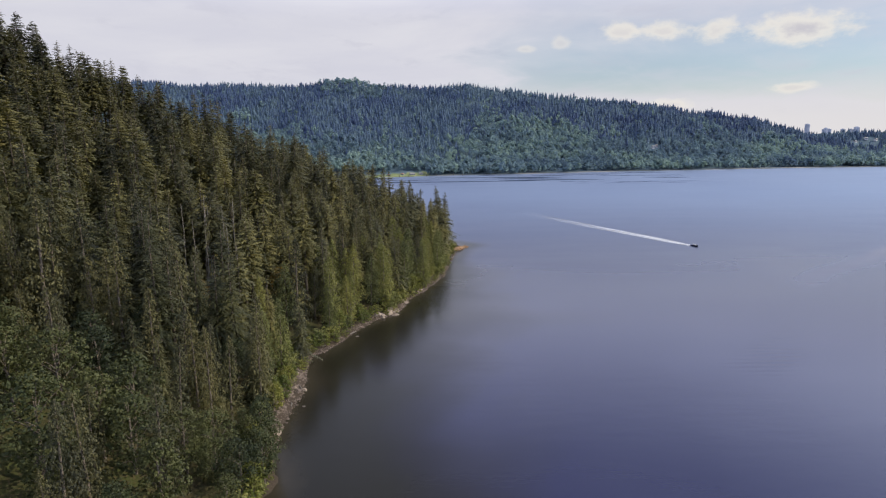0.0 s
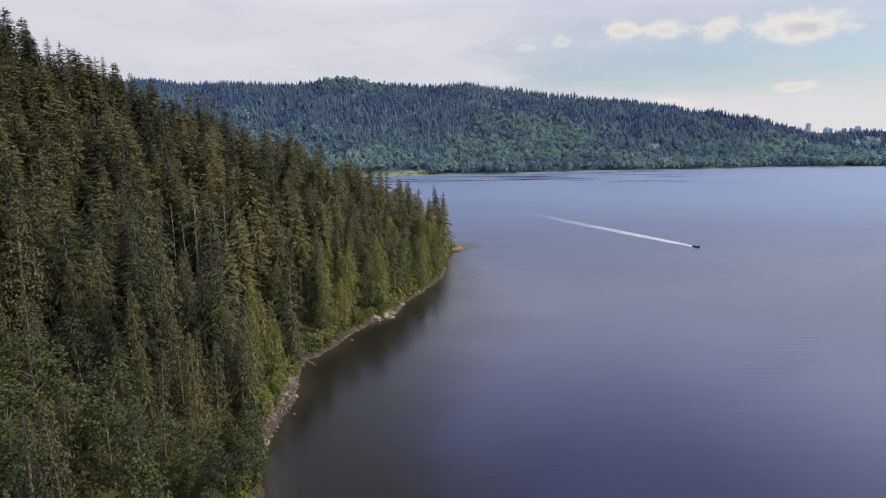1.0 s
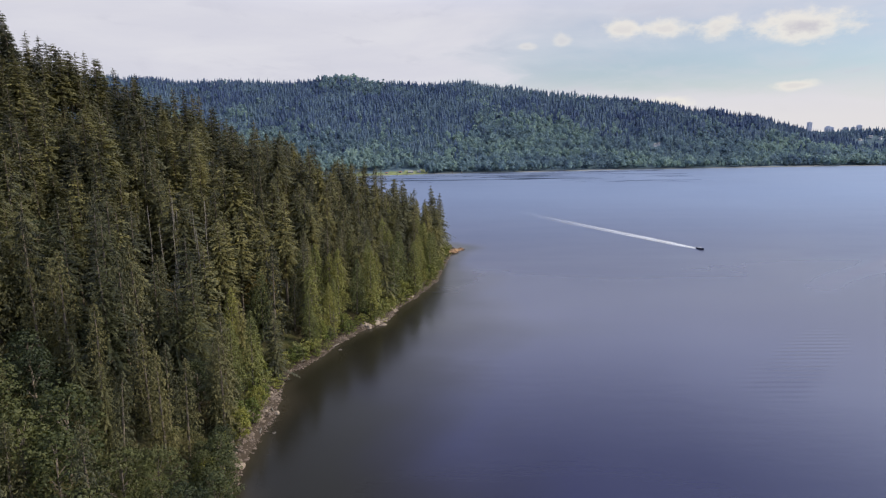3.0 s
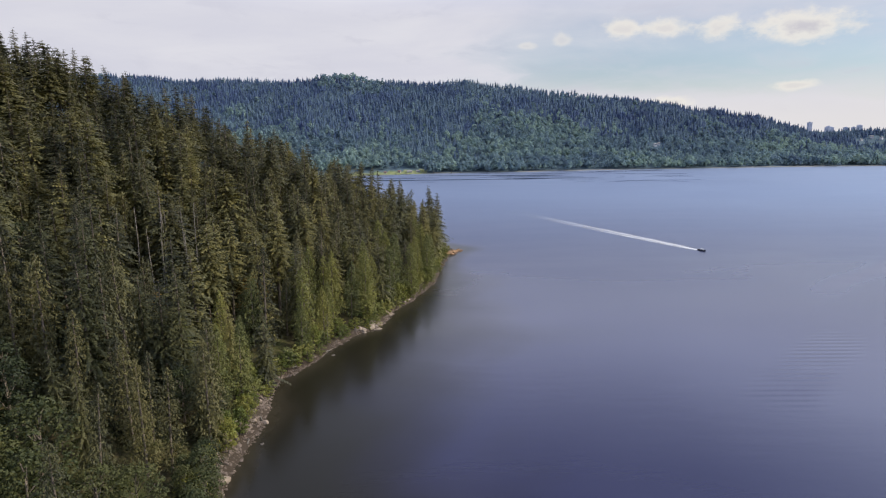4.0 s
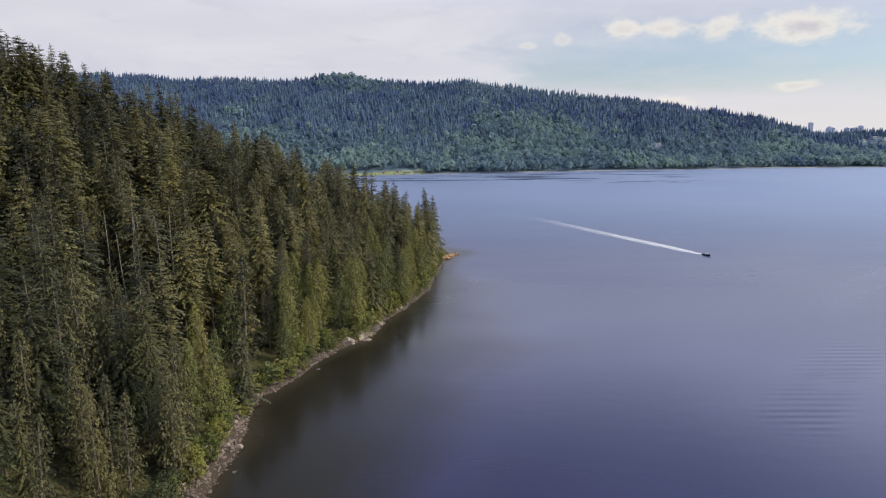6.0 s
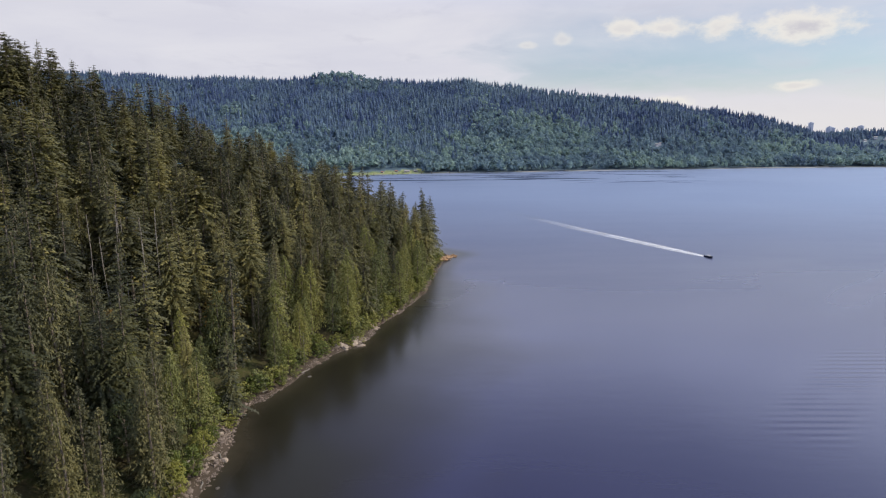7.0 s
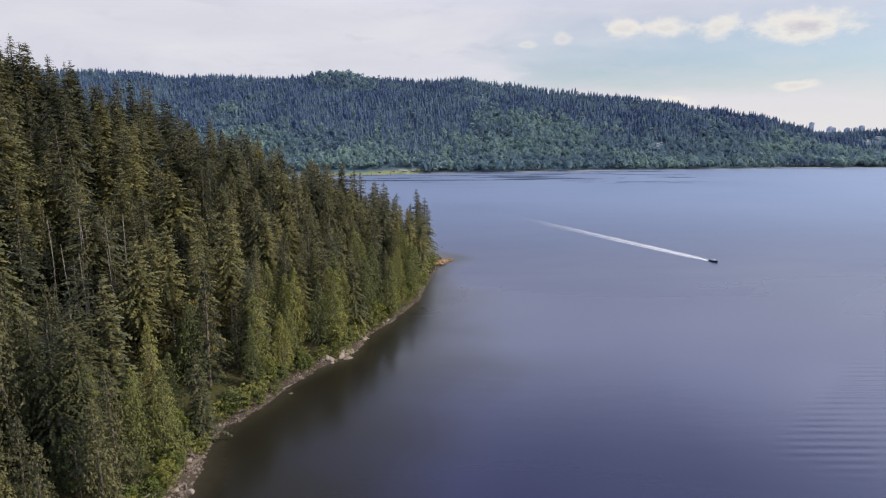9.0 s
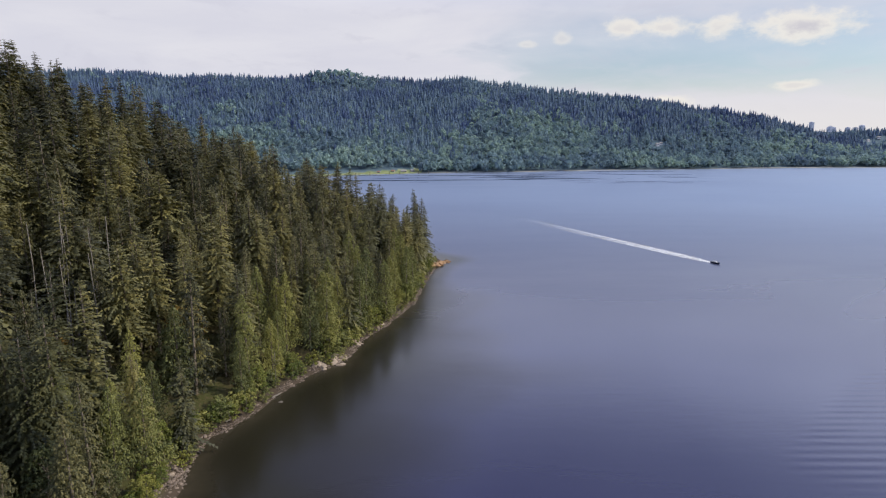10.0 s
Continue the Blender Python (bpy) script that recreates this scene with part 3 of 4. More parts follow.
def snag_meshes(seed, height, stubs):
    rng = np.random.RandomState(seed)
    wood = Soup()
    lean = rng.normal(0, 0.02, 2) * height
    at = lambda h: (lean[0] * h, lean[1] * h, h * height)
    sway = rng.normal(0, 0.006, 2) * height
    tube(wood, [(0, 0, -1), at(0.3), tuple(np.array(at(0.7)) + [sway[0], sway[1], 0]), at(1.0)], [0.0058 * height, 0.0048 * height, 0.0034 * height, 0.0016 * height], 7)
    for _ in range(stubs):
        h, a, ln = rng.uniform(0.4, 0.95), rng.uniform(0, 6.28), rng.uniform(0.5, 1.7)
        p = np.array(at(h))
        tube(wood, [tuple(p), tuple(p + [math.cos(a) * ln, math.sin(a) * ln, ln * rng.uniform(-0.3, 0.3)])], [0.06, 0.02], 4)
    return wood


def tree_thing(name, wood, crown, leaf, label, category, group):
    ob = tagged(new(name), label, category, group)
    piece("trunk", wood.mesh(name + "_trunk", True), BARK, ob)
    piece("crown", crown.mesh(name + "_crown"), leaf, ob)
    return ob


def scatter(x0, y0, x1, y1, gap, seed):
    """Points in a jittered net, no two much nearer than half the gap."""
    rng = np.random.RandomState(seed)
    xs, ys = np.arange(x0, x1, gap), np.arange(y0, y1, gap * 0.87)
    gx, gy = np.meshgrid(xs, ys)
    gx = gx + (np.arange(len(ys)) % 2)[:, None] * gap / 2
    xy = np.stack([gx.ravel(), gy.ravel()], 1)
    return xy + rng.uniform(-0.36, 0.36, xy.shape) * gap


FIRS = [conifer_meshes(10 + i, 30, r * 1.08, low, 54, 7, 7, dr + 0.14, rs, pw + 0.20, gp, 0.205) for i, (r, low, dr, rs, pw, gp) in enumerate(
    ((5.5, 0.08, 0.34, 0.14, 0.60, 0.10), (4.8, 0.18, 0.42, 0.12, 0.52, 0.12), (6.0, 0.06, 0.30, 0.16, 0.68, 0.08), (4.6, 0.34, 0.26, 0.14, 0.46, 0.18), (5.0, 0.12, 0.50, 0.12, 0.56, 0.10), (4.8, 0.46, 0.28, 0.18, 0.42, 0.16)))]
FINE_FIRS = [conifer_meshes(24 + i, 30, r * 1.08, low, 64, 8, 11, dr + 0.16, rs, pw + 0.18, gp, 0.145) for i, (r, low, dr, rs, pw, gp) in enumerate(
    ((5.0, 0.08, 0.36, 0.14, 0.62, 0.12), (4.4, 0.16, 0.44, 0.12, 0.52, 0.14), (5.4, 0.06, 0.32, 0.16, 0.68, 0.10)))]
CEDARS = [cedar_meshes(40 + i, 22, r, pw, 58, 60, 0.255) for i, (r, pw) in enumerate(((4.0, 0.60), (4.5, 0.68), (3.7, 0.52), (4.2, 0.72)))]
MAPLES = [broadleaf_meshes(60 + i, 18, s, 44, 46, 0.31) for i, s in enumerate((5.2, 6.0, 4.6))]
HEMLOCKS = [cedar_meshes(110 + i, 28, r, pw, 64, 37, 0.30) for i, (r, pw) in enumerate(((3.9, 0.62), (4.5, 0.70), (3.5, 0.52), (4.2, 0.60)))]
ALDERS = [broadleaf_meshes(70 + i, 9, s, 26, 60, 0.22, 0.10) for i, s in enumerate((3.0, 2.5, 3.5))]
SPARE_FIRS = [conifer_meshes(90 + i, 30, r * 1.08, low, 42, 6, 5, dr + 0.12, 0.14, pw + 0.20, 0.08, 0.29) for i, (r, low, dr, pw) in enumerate(
    ((5.4, 0.12, 0.34, 0.60), (4.8, 0.22, 0.44, 0.52), (5.9, 0.10, 0.30, 0.68), (5.0, 0.40, 0.28, 0.44)))]
SHRUBS = [broadleaf_meshes(80 + i, 4, s, 11, 30, 0.22, 0.05) for i, s in enumerate((1.9, 1.6, 2.2, 1.7))]

# leafy trees that stand out: kind, x, y, size
MARKED = (("maple", -64, 109, 1.1), ("maple", -72, 92, 1.2), ("maple", -76, 145, 1.1), ("maple", -40, 95, 0.55), ("maple", -54, 83, 0.7), ("maple", -82, 127, 1.0),
          ("maple", -47, 108, 0.8), ("maple", -50, 154, 0.5), ("maple", -56, 147, 0.8), ("maple", -76, 172, 0.8), ("maple", -39.5, 111, 0.6), ("maple", -43.5, 118, 0.55), ("maple", -40, 103, 0.7), ("maple", -46, 123, 0.5), ("maple", -30.5, 79, 0.55), ("maple", -35.5, 84, 0.6),
          ("maple", -38.6, 115, 0.75), ("maple", -41.6, 122, 0.72), ("maple", -43.2, 127.5, 0.62), ("maple", -37.0, 108, 0.7), ("maple", -67, 170, 0.6))


RUSTY = (("rust", -82, 191, 0.7), ("rust", -60, 214, 0.9), ("rust", -95, 160, 0.7))


def plant_spur():
    xy = scatter(-420, 25, 20, 445, 8.1, 21)
    land, dn, db, z = near_hill(xy)
    rng = np.random.RandomState(5)
    x, y = xy.T
    beach = np.interp(y, (118, 130, 150, 166, 174), (1.2, 5.6, 6.0, 4.4, 1.4)) + np.where(y > 330, 1.2, 0) + rng.uniform(-0.8, 0.8, len(xy))
    keep = land & (dn > beach) & (db > 3) & (x > -0.80 * (y + 12) - 26) & (dn < db + 28) & (dn < 260)
    keep &= (np.hypot((x + 79) / 1.3, y - 191) > 9) & (distance_to(xy, [(-83, 196), (-70, 174)]) > 5)
    for _, mx, my, s in MARKED + RUSTY:
        keep &= np.hypot(x - mx, y - my) > 4.2 * s
    keep &= (rng.rand(len(xy)) > np.where(y < 135, 0.22, 0.09)) & ~((y > 366) & (x > 3))
    xy, dn, z = xy[keep], dn[keep], z[keep]
    patchy = wobble(xy, 60, 17, 2)
    order = np.argsort(dn + 0.25 * np.hypot(xy[:, 0] + 40, xy[:, 1] - 150))
    counts = {"fir": 0, "cedar": 0, "maple": 0}
    first = {}
    extra = Soup()
    values = []
    extra_wood = Soup()

    def put(kind, k, px, py, pz, s, slim=1.0):
        turn = Matrix.LocRotScale((px, py, pz - 0.3), Euler((rng.normal(0, 0.02), rng.normal(0, 0.02), rng.uniform(0, 6.28))), (s * slim, s * slim, s))
        key = (kind, k)
        if key not in first:
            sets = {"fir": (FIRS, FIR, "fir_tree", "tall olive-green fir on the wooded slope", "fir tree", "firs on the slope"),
                    "fine_fir": (FINE_FIRS, SHADED_NEAR_FIR, "fir_tree", "tall dark green fir on the shaded lower slope", "fir tree", "firs on the slope"),
                    "shaded_fir": (FIRS, SHADED_CONIFER, "fir_tree", "tall blackish-green fir on the upper slope", "fir tree", "firs on the slope"),
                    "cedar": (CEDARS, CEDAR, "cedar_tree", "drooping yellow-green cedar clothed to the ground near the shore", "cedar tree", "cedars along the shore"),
                    "hemlock": (HEMLOCKS, SHADED_CONIFER, "hemlock_tree", "dark green feathery hemlock on the lower slope", "hemlock tree", "hemlocks on the slope"),
                    "maple": (MAPLES, MAPLE, "maple_tree", "round-crowned leafy green maple among the conifers", "maple tree", "maples among the conifers"),
                    "alder": (ALDERS, ALDER, "alder_tree", "bushy bright green alder at the stony shore", "alder tree", "alders at the shore"),
                    "shrub": (SHRUBS, ALDER if k % 2 else CEDAR, "shrub", "low leafy green shrub overhanging the rocky bank", "shrub", "shrubs along the bank"),
                    "rust": (MAPLES, RUST, "browning_tree", "leafy tree turning orange-brown among green conifers", "tree", "browning trees")}[kind]
            m = sets[0][k]
            ob = tree_thing(sets[2], m[0], m[1], sets[1], *sets[3:])
            ob.matrix_basis = turn
            first[key] = ob
        else:
            made = copy_thing(first[key], Matrix.Identity(4))
            made.matrix_basis = turn

    hem = 0
    for i in order:
        px, py, pz, d = xy[i, 0], xy[i, 1], z[i], dn[i]
        near_water = 156 < py < 330 and (d < 12 and rng.rand() < 0.75 or d < 26 and rng.rand() < 0.35)
        grow = (0.95 + 0.25 * min(1.0, d / 30)) * (1.0 if d < 110 else 0.9) if py < 320 else 1.15
        if near_water and counts["cedar"] < 170:
            counts["cedar"] += 1
            put("cedar", rng.randint(4), px, py, pz, rng.uniform(0.75, 1.25), rng.uniform(0.85, 1.05))
        elif (patchy[i] > 0.95 and rng.rand() < 0.5 and py < 300 or py < 128 and rng.rand() < 0.4) and counts["maple"] < 34:
            counts["maple"] += 1
            put("maple", rng.randint(3), px, py, pz, rng.uniform(0.75, 1.1))
        elif py < 136 and d < 10:
            put("maple", rng.randint(3), px, py, pz, rng.uniform(0.4, 0.62))
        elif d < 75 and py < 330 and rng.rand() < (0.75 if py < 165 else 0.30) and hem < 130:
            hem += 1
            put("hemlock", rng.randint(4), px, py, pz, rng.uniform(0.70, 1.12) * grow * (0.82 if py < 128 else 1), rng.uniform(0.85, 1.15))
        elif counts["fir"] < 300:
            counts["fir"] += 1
            put("fine_fir" if py < 172 else "shaded_fir" if d > 40 and rng.rand() < 0.55 else "fir", rng.randint(3) if py < 172 else (0, 2, 4)[rng.randint(3)] if d < 20 else rng.randint(6), px, py, pz, rng.uniform(0.72, 1.14) * grow * (0.82 if py < 128 else 1), rng.uniform(0.95, 1.2))
        else:
            s = rng.uniform(0.75, 1.17) * (1.2 if rng.rand() < 0.07 else 1) if py < 330 else rng.uniform(0.92, 1.16)
            w, c = SPARE_FIRS[rng.randint(4)]
            a = rng.uniform(0, 6.28)
            m = np.array([[math.cos(a), -math.sin(a), 0], [math.sin(a), math.cos(a), 0], [0, 0, 1]]) * s
            for src, dst in ((c, extra), (w, extra_wood)):
                v, f = src.arrays()
                dst.add(v @ m.T + [px, py, pz - 0.3], f)
            values.append(np.full(len(c.arrays()[0]), rng.rand()))
    for kind, mx, my, s in MARKED:
        put(kind, rng.randint(3), mx, my, ground_height([(mx, my)])[0], s)
    # alders lean out over the beach
    line = scatter(-60, 105, 20, 385, 4.6, 31)
    land, d, _, h = near_hill(line)
    for p, hh in zip(line[land & (d > 2.2) & (d < 6.0)], h[land & (d > 2.2) & (d < 6.0)]):
        if rng.rand() < 0.55:
            put("alder", rng.randint(3), p[0], p[1], hh, rng.uniform(0.4, 0.95))
    # a thicket of low shrubs hides the bank
    line = scatter(-60, 96, 20, 392, 2.2, 35)
    land, d, d2, h = near_hill(line)
    back = np.interp(line[:, 1], (120, 131, 150, 164, 172), (0.2, 4.2, 4.4, 3.0, 0.1)) + 0.5 * np.maximum(0, wobble(line, 16, 27, 2)) + rng.uniform(0, 0.5, len(line))
    ok = land & (d > back) & (d < back + np.where(line[:, 1] > 172, 5.5, 3.2)) & (d2 > 1.5) & ~((line[:, 1] > 376) & (line[:, 0] > 4))
    for p, hh in zip(line[ok], h[ok]):
        if rng.rand() < 0.8:
            put("shrub", rng.randint(4), p[0], p[1], hh, rng.uniform(0.5, 1.3))
    for kind, mx, my, s in RUSTY:
        put(kind, rng.randint(3), mx, my, ground_height([(mx, my)])[0], s)
    print("spur trees", len(xy), counts, sum(len(f) for f in extra.f))
    wood = piece("forest_trunks", extra_wood.mesh("forest_trunks", True), BARK)
    tagged(wood, "dark conifer trunks of the upper slope", "tree trunks", kind="stuff")
    crowns = extra.mesh("forest")
    attribute(crowns, "tree", np.concatenate(values))
    # fir crowns in the darkened green that stands for cloud shade
    tagged(piece("forest", crowns, SHADED_CONIFER), "dense conifer forest covering the upper slope, darkened for cloud shade", "forest", kind="stuff")


def plant_snags():
    rng = np.random.RandomState(8)
    made = None
    places = [(-34.6, 211.5, 11)] + [(-81 + rng.uniform(-9, 9), 199 + rng.uniform(-6, 6), rng.uniform(30, 40)) for _ in range(9)]
    places += [(-72, 190, 18), (-150, 268, 25), (-57, 236, 20), (-66, 245, 20), (-112, 232, 24), (-105, 175, 22), (-40, 262, 20)]
    for k, (x, y, h) in enumerate(places):
        z = ground_height([(x, y)])[0]
        me = snag_meshes(200 + k, h, 9).mesh("snag", True)
        ob = piece("snag", me, PALE_WOOD, at=pose(x, y, z, rng.normal(0, 1.5), rng.normal(0, 1.5), rng.uniform(0, 360)))
        tagged(ob, "bare pale dead trunk standing among the conifers", "dead tree", "dead trunks on the slope")


def star(rng, sides, r, z0, z1):
    """A ragged conical tier."""
    w = np.arange(sides) * 2 * math.pi / sides + rng.uniform(0, 6.28)
    rad = r * np.where(np.arange(sides) % 2 == 0, 1.0, 0.6) * rng.uniform(0.8, 1.2, sides)
    rim = np.column_stack([rad * np.cos(w), rad * np.sin(w), z0 + rng.uniform(-0.05, 0.05, sides)])
    return np.vstack([rim, [[0, 0, z1]]]), [(i, (i + 1) % sides, sides) for i in range(sides)]


def ball(rng):
    """A crown of a few domed clumps of leaf sprays with a broken outline."""
    soup = Soup()
    for k in range(3):
        a = k * 2.4 + rng.uniform(-0.5, 0.5)
        c = np.array([0, 0, 0.4]) if k == 0 else np.array([0.5 * math.cos(a), 0.5 * math.sin(a), rng.uniform(-0.5, 0.25)])
        rad = rng.uniform(0.5, 0.72)
        leaf_cloud(soup, rng, c, (rad, rad, rad), 8, 0.42)
    return soup.arrays()


FAR_HOUSES = [(456, 1326), (466, 1334), (1000, 1480), (1036, 1496), (1056, 1490)]


def plant_far_hill():
    xy = scatter(-1500, 940, 1650, 1800, 7.6, 77)
    df, z = far_hill(xy)
    rng = np.random.RandomState(9)
    x, y = xy.T
    sx, sy = np.array(FAR_SHORE).T
    run = np.clip(1560 - np.interp(x, sx, sy), 260, 620)
    s = df / run
    for hx, hy in FAR_HOUSES:
        keep_off = (np.abs(x - hx * y / hy) < 11) & (y > hy - 42) & (y < hy + 12)
        df = np.where(keep_off, -1, df)
    df = np.where((x > 585) & (x < 765) & (df < 17), -1, df)
    meadow = (x > -700) & (x < -34) & (df < 47)
    keep = (df > 15 + 6 * wobble(xy, 90, 41, 2)) & (s < 1.07) & ~meadow & (np.abs(x) < 0.80 * y + 60) & (rng.rand(len(xy)) > 0.05)
    xy, z, s, df = xy[keep], z[keep], s[keep], df[keep]
    mood = 0.7 * wobble(xy, 420, 12, 3) + 0.5 * wobble(xy, 130, 13, 2)
    # broad leaves clothe the lower slope up to a wavering line, with a pale stand on the ridge
    line = np.interp(xy[:, 0], (-900, -210, -110, -40, 40, 120, 290, 450, 700, 900, 1300), (0.46, 0.44, 0.40, 0.27, 0.36, 0.60, 0.62, 0.55, 0.50, 0.45, 0.40))
    leafy = line - s + 0.13 * mood
    leafy = np.where((s > 0.86) & (np.abs(xy[:, 0] + 230) < 75), 0.1 + 0.2 * mood, leafy)
    tiers = []
    for _ in range(8):
        sp = Soup()
        for r, a, b in ((1.0, 0.06, 0.5), (0.74, 0.3, 0.76), (0.45, 0.56, 1.0)):
            sp.add(*star(rng, 6, r, a, b))
        tiers.append(sp.arrays())
    balls = [ball(rng) for _ in range(10)]
    dark, light = Soup(), Soup()
    dark_rnd, light_rnd = [], []
    for p, h, lf, t in zip(xy, z, leafy, s):
        a = rng.uniform(0, 6.28)
        turn = np.array([[math.cos(a), -math.sin(a), 0], [math.sin(a), math.cos(a), 0], [0, 0, 1]])
        if lf + rng.normal(0, 0.09) > 0.0 or rng.rand() < 0.07:
            if rng.rand() < 0.22:
                continue
            r = (3.0 + 4.6 * rng.rand() ** 1.3) * (1.0 if lf > -0.1 else 0.8) * (1.15 if t < 0.14 else 1)
            v, f = balls[rng.randint(10)]
            light.add((v @ turn.T) * r * [1, 1, rng.uniform(0.9, 1.5)] + [p[0], p[1], h + r * 1.15], f)
            light_rnd.append(np.full(len(v), rng.rand() if t > 0.16 else rng.uniform(0.35, 0.999)))
        else:
            hh = rng.choice((9, 11, 13, 15, 19)) * rng.uniform(0.85, 1.1) * (0.95 if t > 0.86 else 1)
            v, f = tiers[rng.randint(8)]
            r = hh * rng.uniform(0.21, 0.31)
            dark.add((v @ turn.T) * [r, r, hh] + [p[0], p[1], h - 0.5], f)
            dark_rnd.append(np.full(len(v), rng.rand()))
    print("far trees", len(xy), sum(len(f) for f in dark.f), sum(len(f) for f in light.f))
    far_dark, far_light = dark.mesh("far_conifers", True), light.mesh("far_broadleaves")
    attribute(far_dark, "tree", np.concatenate(dark_rnd))
    attribute(far_light, "tree", np.concatenate(light_rnd))
    tagged(piece("far_conifer_forest", far_dark, HAZED_CONIFER), "conifer forest covering the far hill, tinted blue for haze", "forest", kind="stuff")
    tagged(piece("far_broadleaf_forest", far_light, HAZED_LEAF), "paler leafy woods on the lower far hillside, tinted blue for haze", "forest", kind="stuff")


plant_spur()
plant_snags()
plant_far_hill()


# ---- shore: stones, ledges, driftwood ----
def rock_arrays(rng, level=1, squash=0.65, rough=0.22):
    bm = bmesh.new()
    bmesh.ops.create_icosphere(bm, subdivisions=level, radius=1.0)
    v = np.array([x.co[:] for x in bm.verts])
    f = np.array([[x.index for x in y.verts] for y in bm.faces])
    bm.free()
    cuts = rng.normal(size=(7, 3))
    cuts /= np.linalg.norm(cuts, axis=1)[:, None]
    for c in cuts:                       # split faces, as broken stone has
        over = v @ c - rng.uniform(0.55, 0.85)
        v = v - np.outer(np.maximum(over, 0), c)
    v = v * rng.uniform(1 - rough, 1 + rough, (len(v), 1)) * [rng.uniform(0.8, 1.3), rng.uniform(0.7, 1.1), squash]
    return v, f


def make_scree():
    rng = np.random.RandomState(14)
    shapes = [rock_arrays(rng) for _ in range(12)]
    soup = Soup()
    for gap, y0, y1, reach, lo, hi in ((0.62, 121, 172, 5.4, 0.16, 0.62), (0.50, 168, 392, 1.9, 0.17, 0.5)):
        pts = scatter(-52, y0, 16, y1, gap, int(y0))
        land, dn, db, z = near_hill(pts)
        sd = np.where(land, dn, -dn)
        edge = reach * (0.75 + 0.3 * wobble(pts, 14, 4, 2))
        ok = (sd > -1.1 - 0.5 * rng.rand(len(pts))) & (sd < edge)
        for p, h in zip(pts[ok], z[ok]):
            v, f = shapes[rng.randint(12)]
            s = lo + (hi - lo) * rng.rand() ** 2.2
            a = rng.uniform(0, 6.28)
            turn = np.array([[math.cos(a), -math.sin(a), 0], [math.sin(a), math.cos(a), 0], [0, 0, 1]])
            soup.add((v @ turn.T) * s + [p[0], p[1], h + s * 0.1], f)
    print("scree", sum(len(f) for f in soup.f))
    tagged(piece("scree", soup.mesh("scree"), STONE), "pinkish-grey broken stones along the waterline", "stones", kind="stuff")


def boulder(x, y, size, mat, label, seed, squash=0.65, turn=0.0, long=1.0):
    rng = np.random.RandomState(seed)
    v, f = rock_arrays(rng, 2, squash, 0.08)
    me = mesh_from("boulder", v * size * [long, 1, 1], f)
    z = max(ground_height([(x, y)])[0], -0.25)
    ob = piece("boulder", me, mat, at=pose(x, y, z + size * squash * 0.2, 0, 0, turn))
    return tagged(ob, label, "boulder", "boulders along the shore")


def make_boulders():
    boulder(-41.0, 130.8, 1.25, PALE_STONE, "large pale boulder at the end of the stony beach", 1)
    boulder(-42.8, 156.0, 0.9, PALE_STONE, "pale boulder at the water's edge", 2)
    boulder(-40.2, 157.5, 1.0, PALE_STONE, "pale boulder at the water's edge", 3)
    boulder(-31.6, 205.0, 0.7, DARK_STONE, "dark wet boulder standing in shallow water", 4)
    boulder(-38.0, 147.0, 0.7, DARK_STONE, "dark wet boulder standing in shallow water", 5)
    rng = np.random.RandomState(33)
    pts = scatter(-50, 122, 4, 330, 2.6, 55)
    land, dn, _, _ = near_hill(pts)
    ok = land & (dn > 0.1) & (dn < np.where(pts[:, 1] < 170, 4.8, 1.3))
    for k, p in enumerate(pts[ok]):
        if rng.rand() < 0.55:
            boulder(p[0], p[1], rng.uniform(0.4, 0.85), STONE if rng.rand() < 0.9 else PALE_STONE, "angular stone block on the narrow beach", 100 + k, rng.uniform(0.5, 0.8), rng.uniform(0, 360))
    # outcrops of bare pale rock at the foot of the trees
    for k, (x, y, n) in enumerate(((-21.5, 233.0, 12), (-19.2, 236.0, 8), (-25.0, 228.0, 5), (-16.6, 250.0, 6), (-10.6, 270.0, 4))):
        for q in range(n):
            boulder(x - 0.9 + rng.normal(0, 1.1), y + 0.7 + rng.normal(0, 1.3), rng.uniform(0.5, 1.25), PALE_STONE, "bare pale rock in an outcrop at the foot of the trees", 300 + 20 * k + q, rng.uniform(0.5, 0.8), rng.uniform(0, 360), rng.uniform(1, 1.5))
    # the point ends in broken ochre rock that slopes into the water
    for q in range(70):
        u = rng.rand() ** 1.2
        x, y = 4.5 + 9.5 * u + rng.normal(0, 1.2), 368 + 16.5 * u + rng.normal(0, 2.2)
        ob = boulder(x, y, rng.uniform(0.7, 1.7) * (1.15 - 0.6 * u), OCHRE_STONE, "broken ochre rock at the tip of the wooded point", 340 + q, rng.uniform(0.3, 0.6), rng.uniform(0, 360), rng.uniform(1.1, 1.9))
        ob["category"], ob["group"] = "rock", "rocks at the point"
        ob.location.z = max(ob.location.z, 0.15) + rng.uniform(0.6, 2.2) * max(0.0, 0.75 - u)


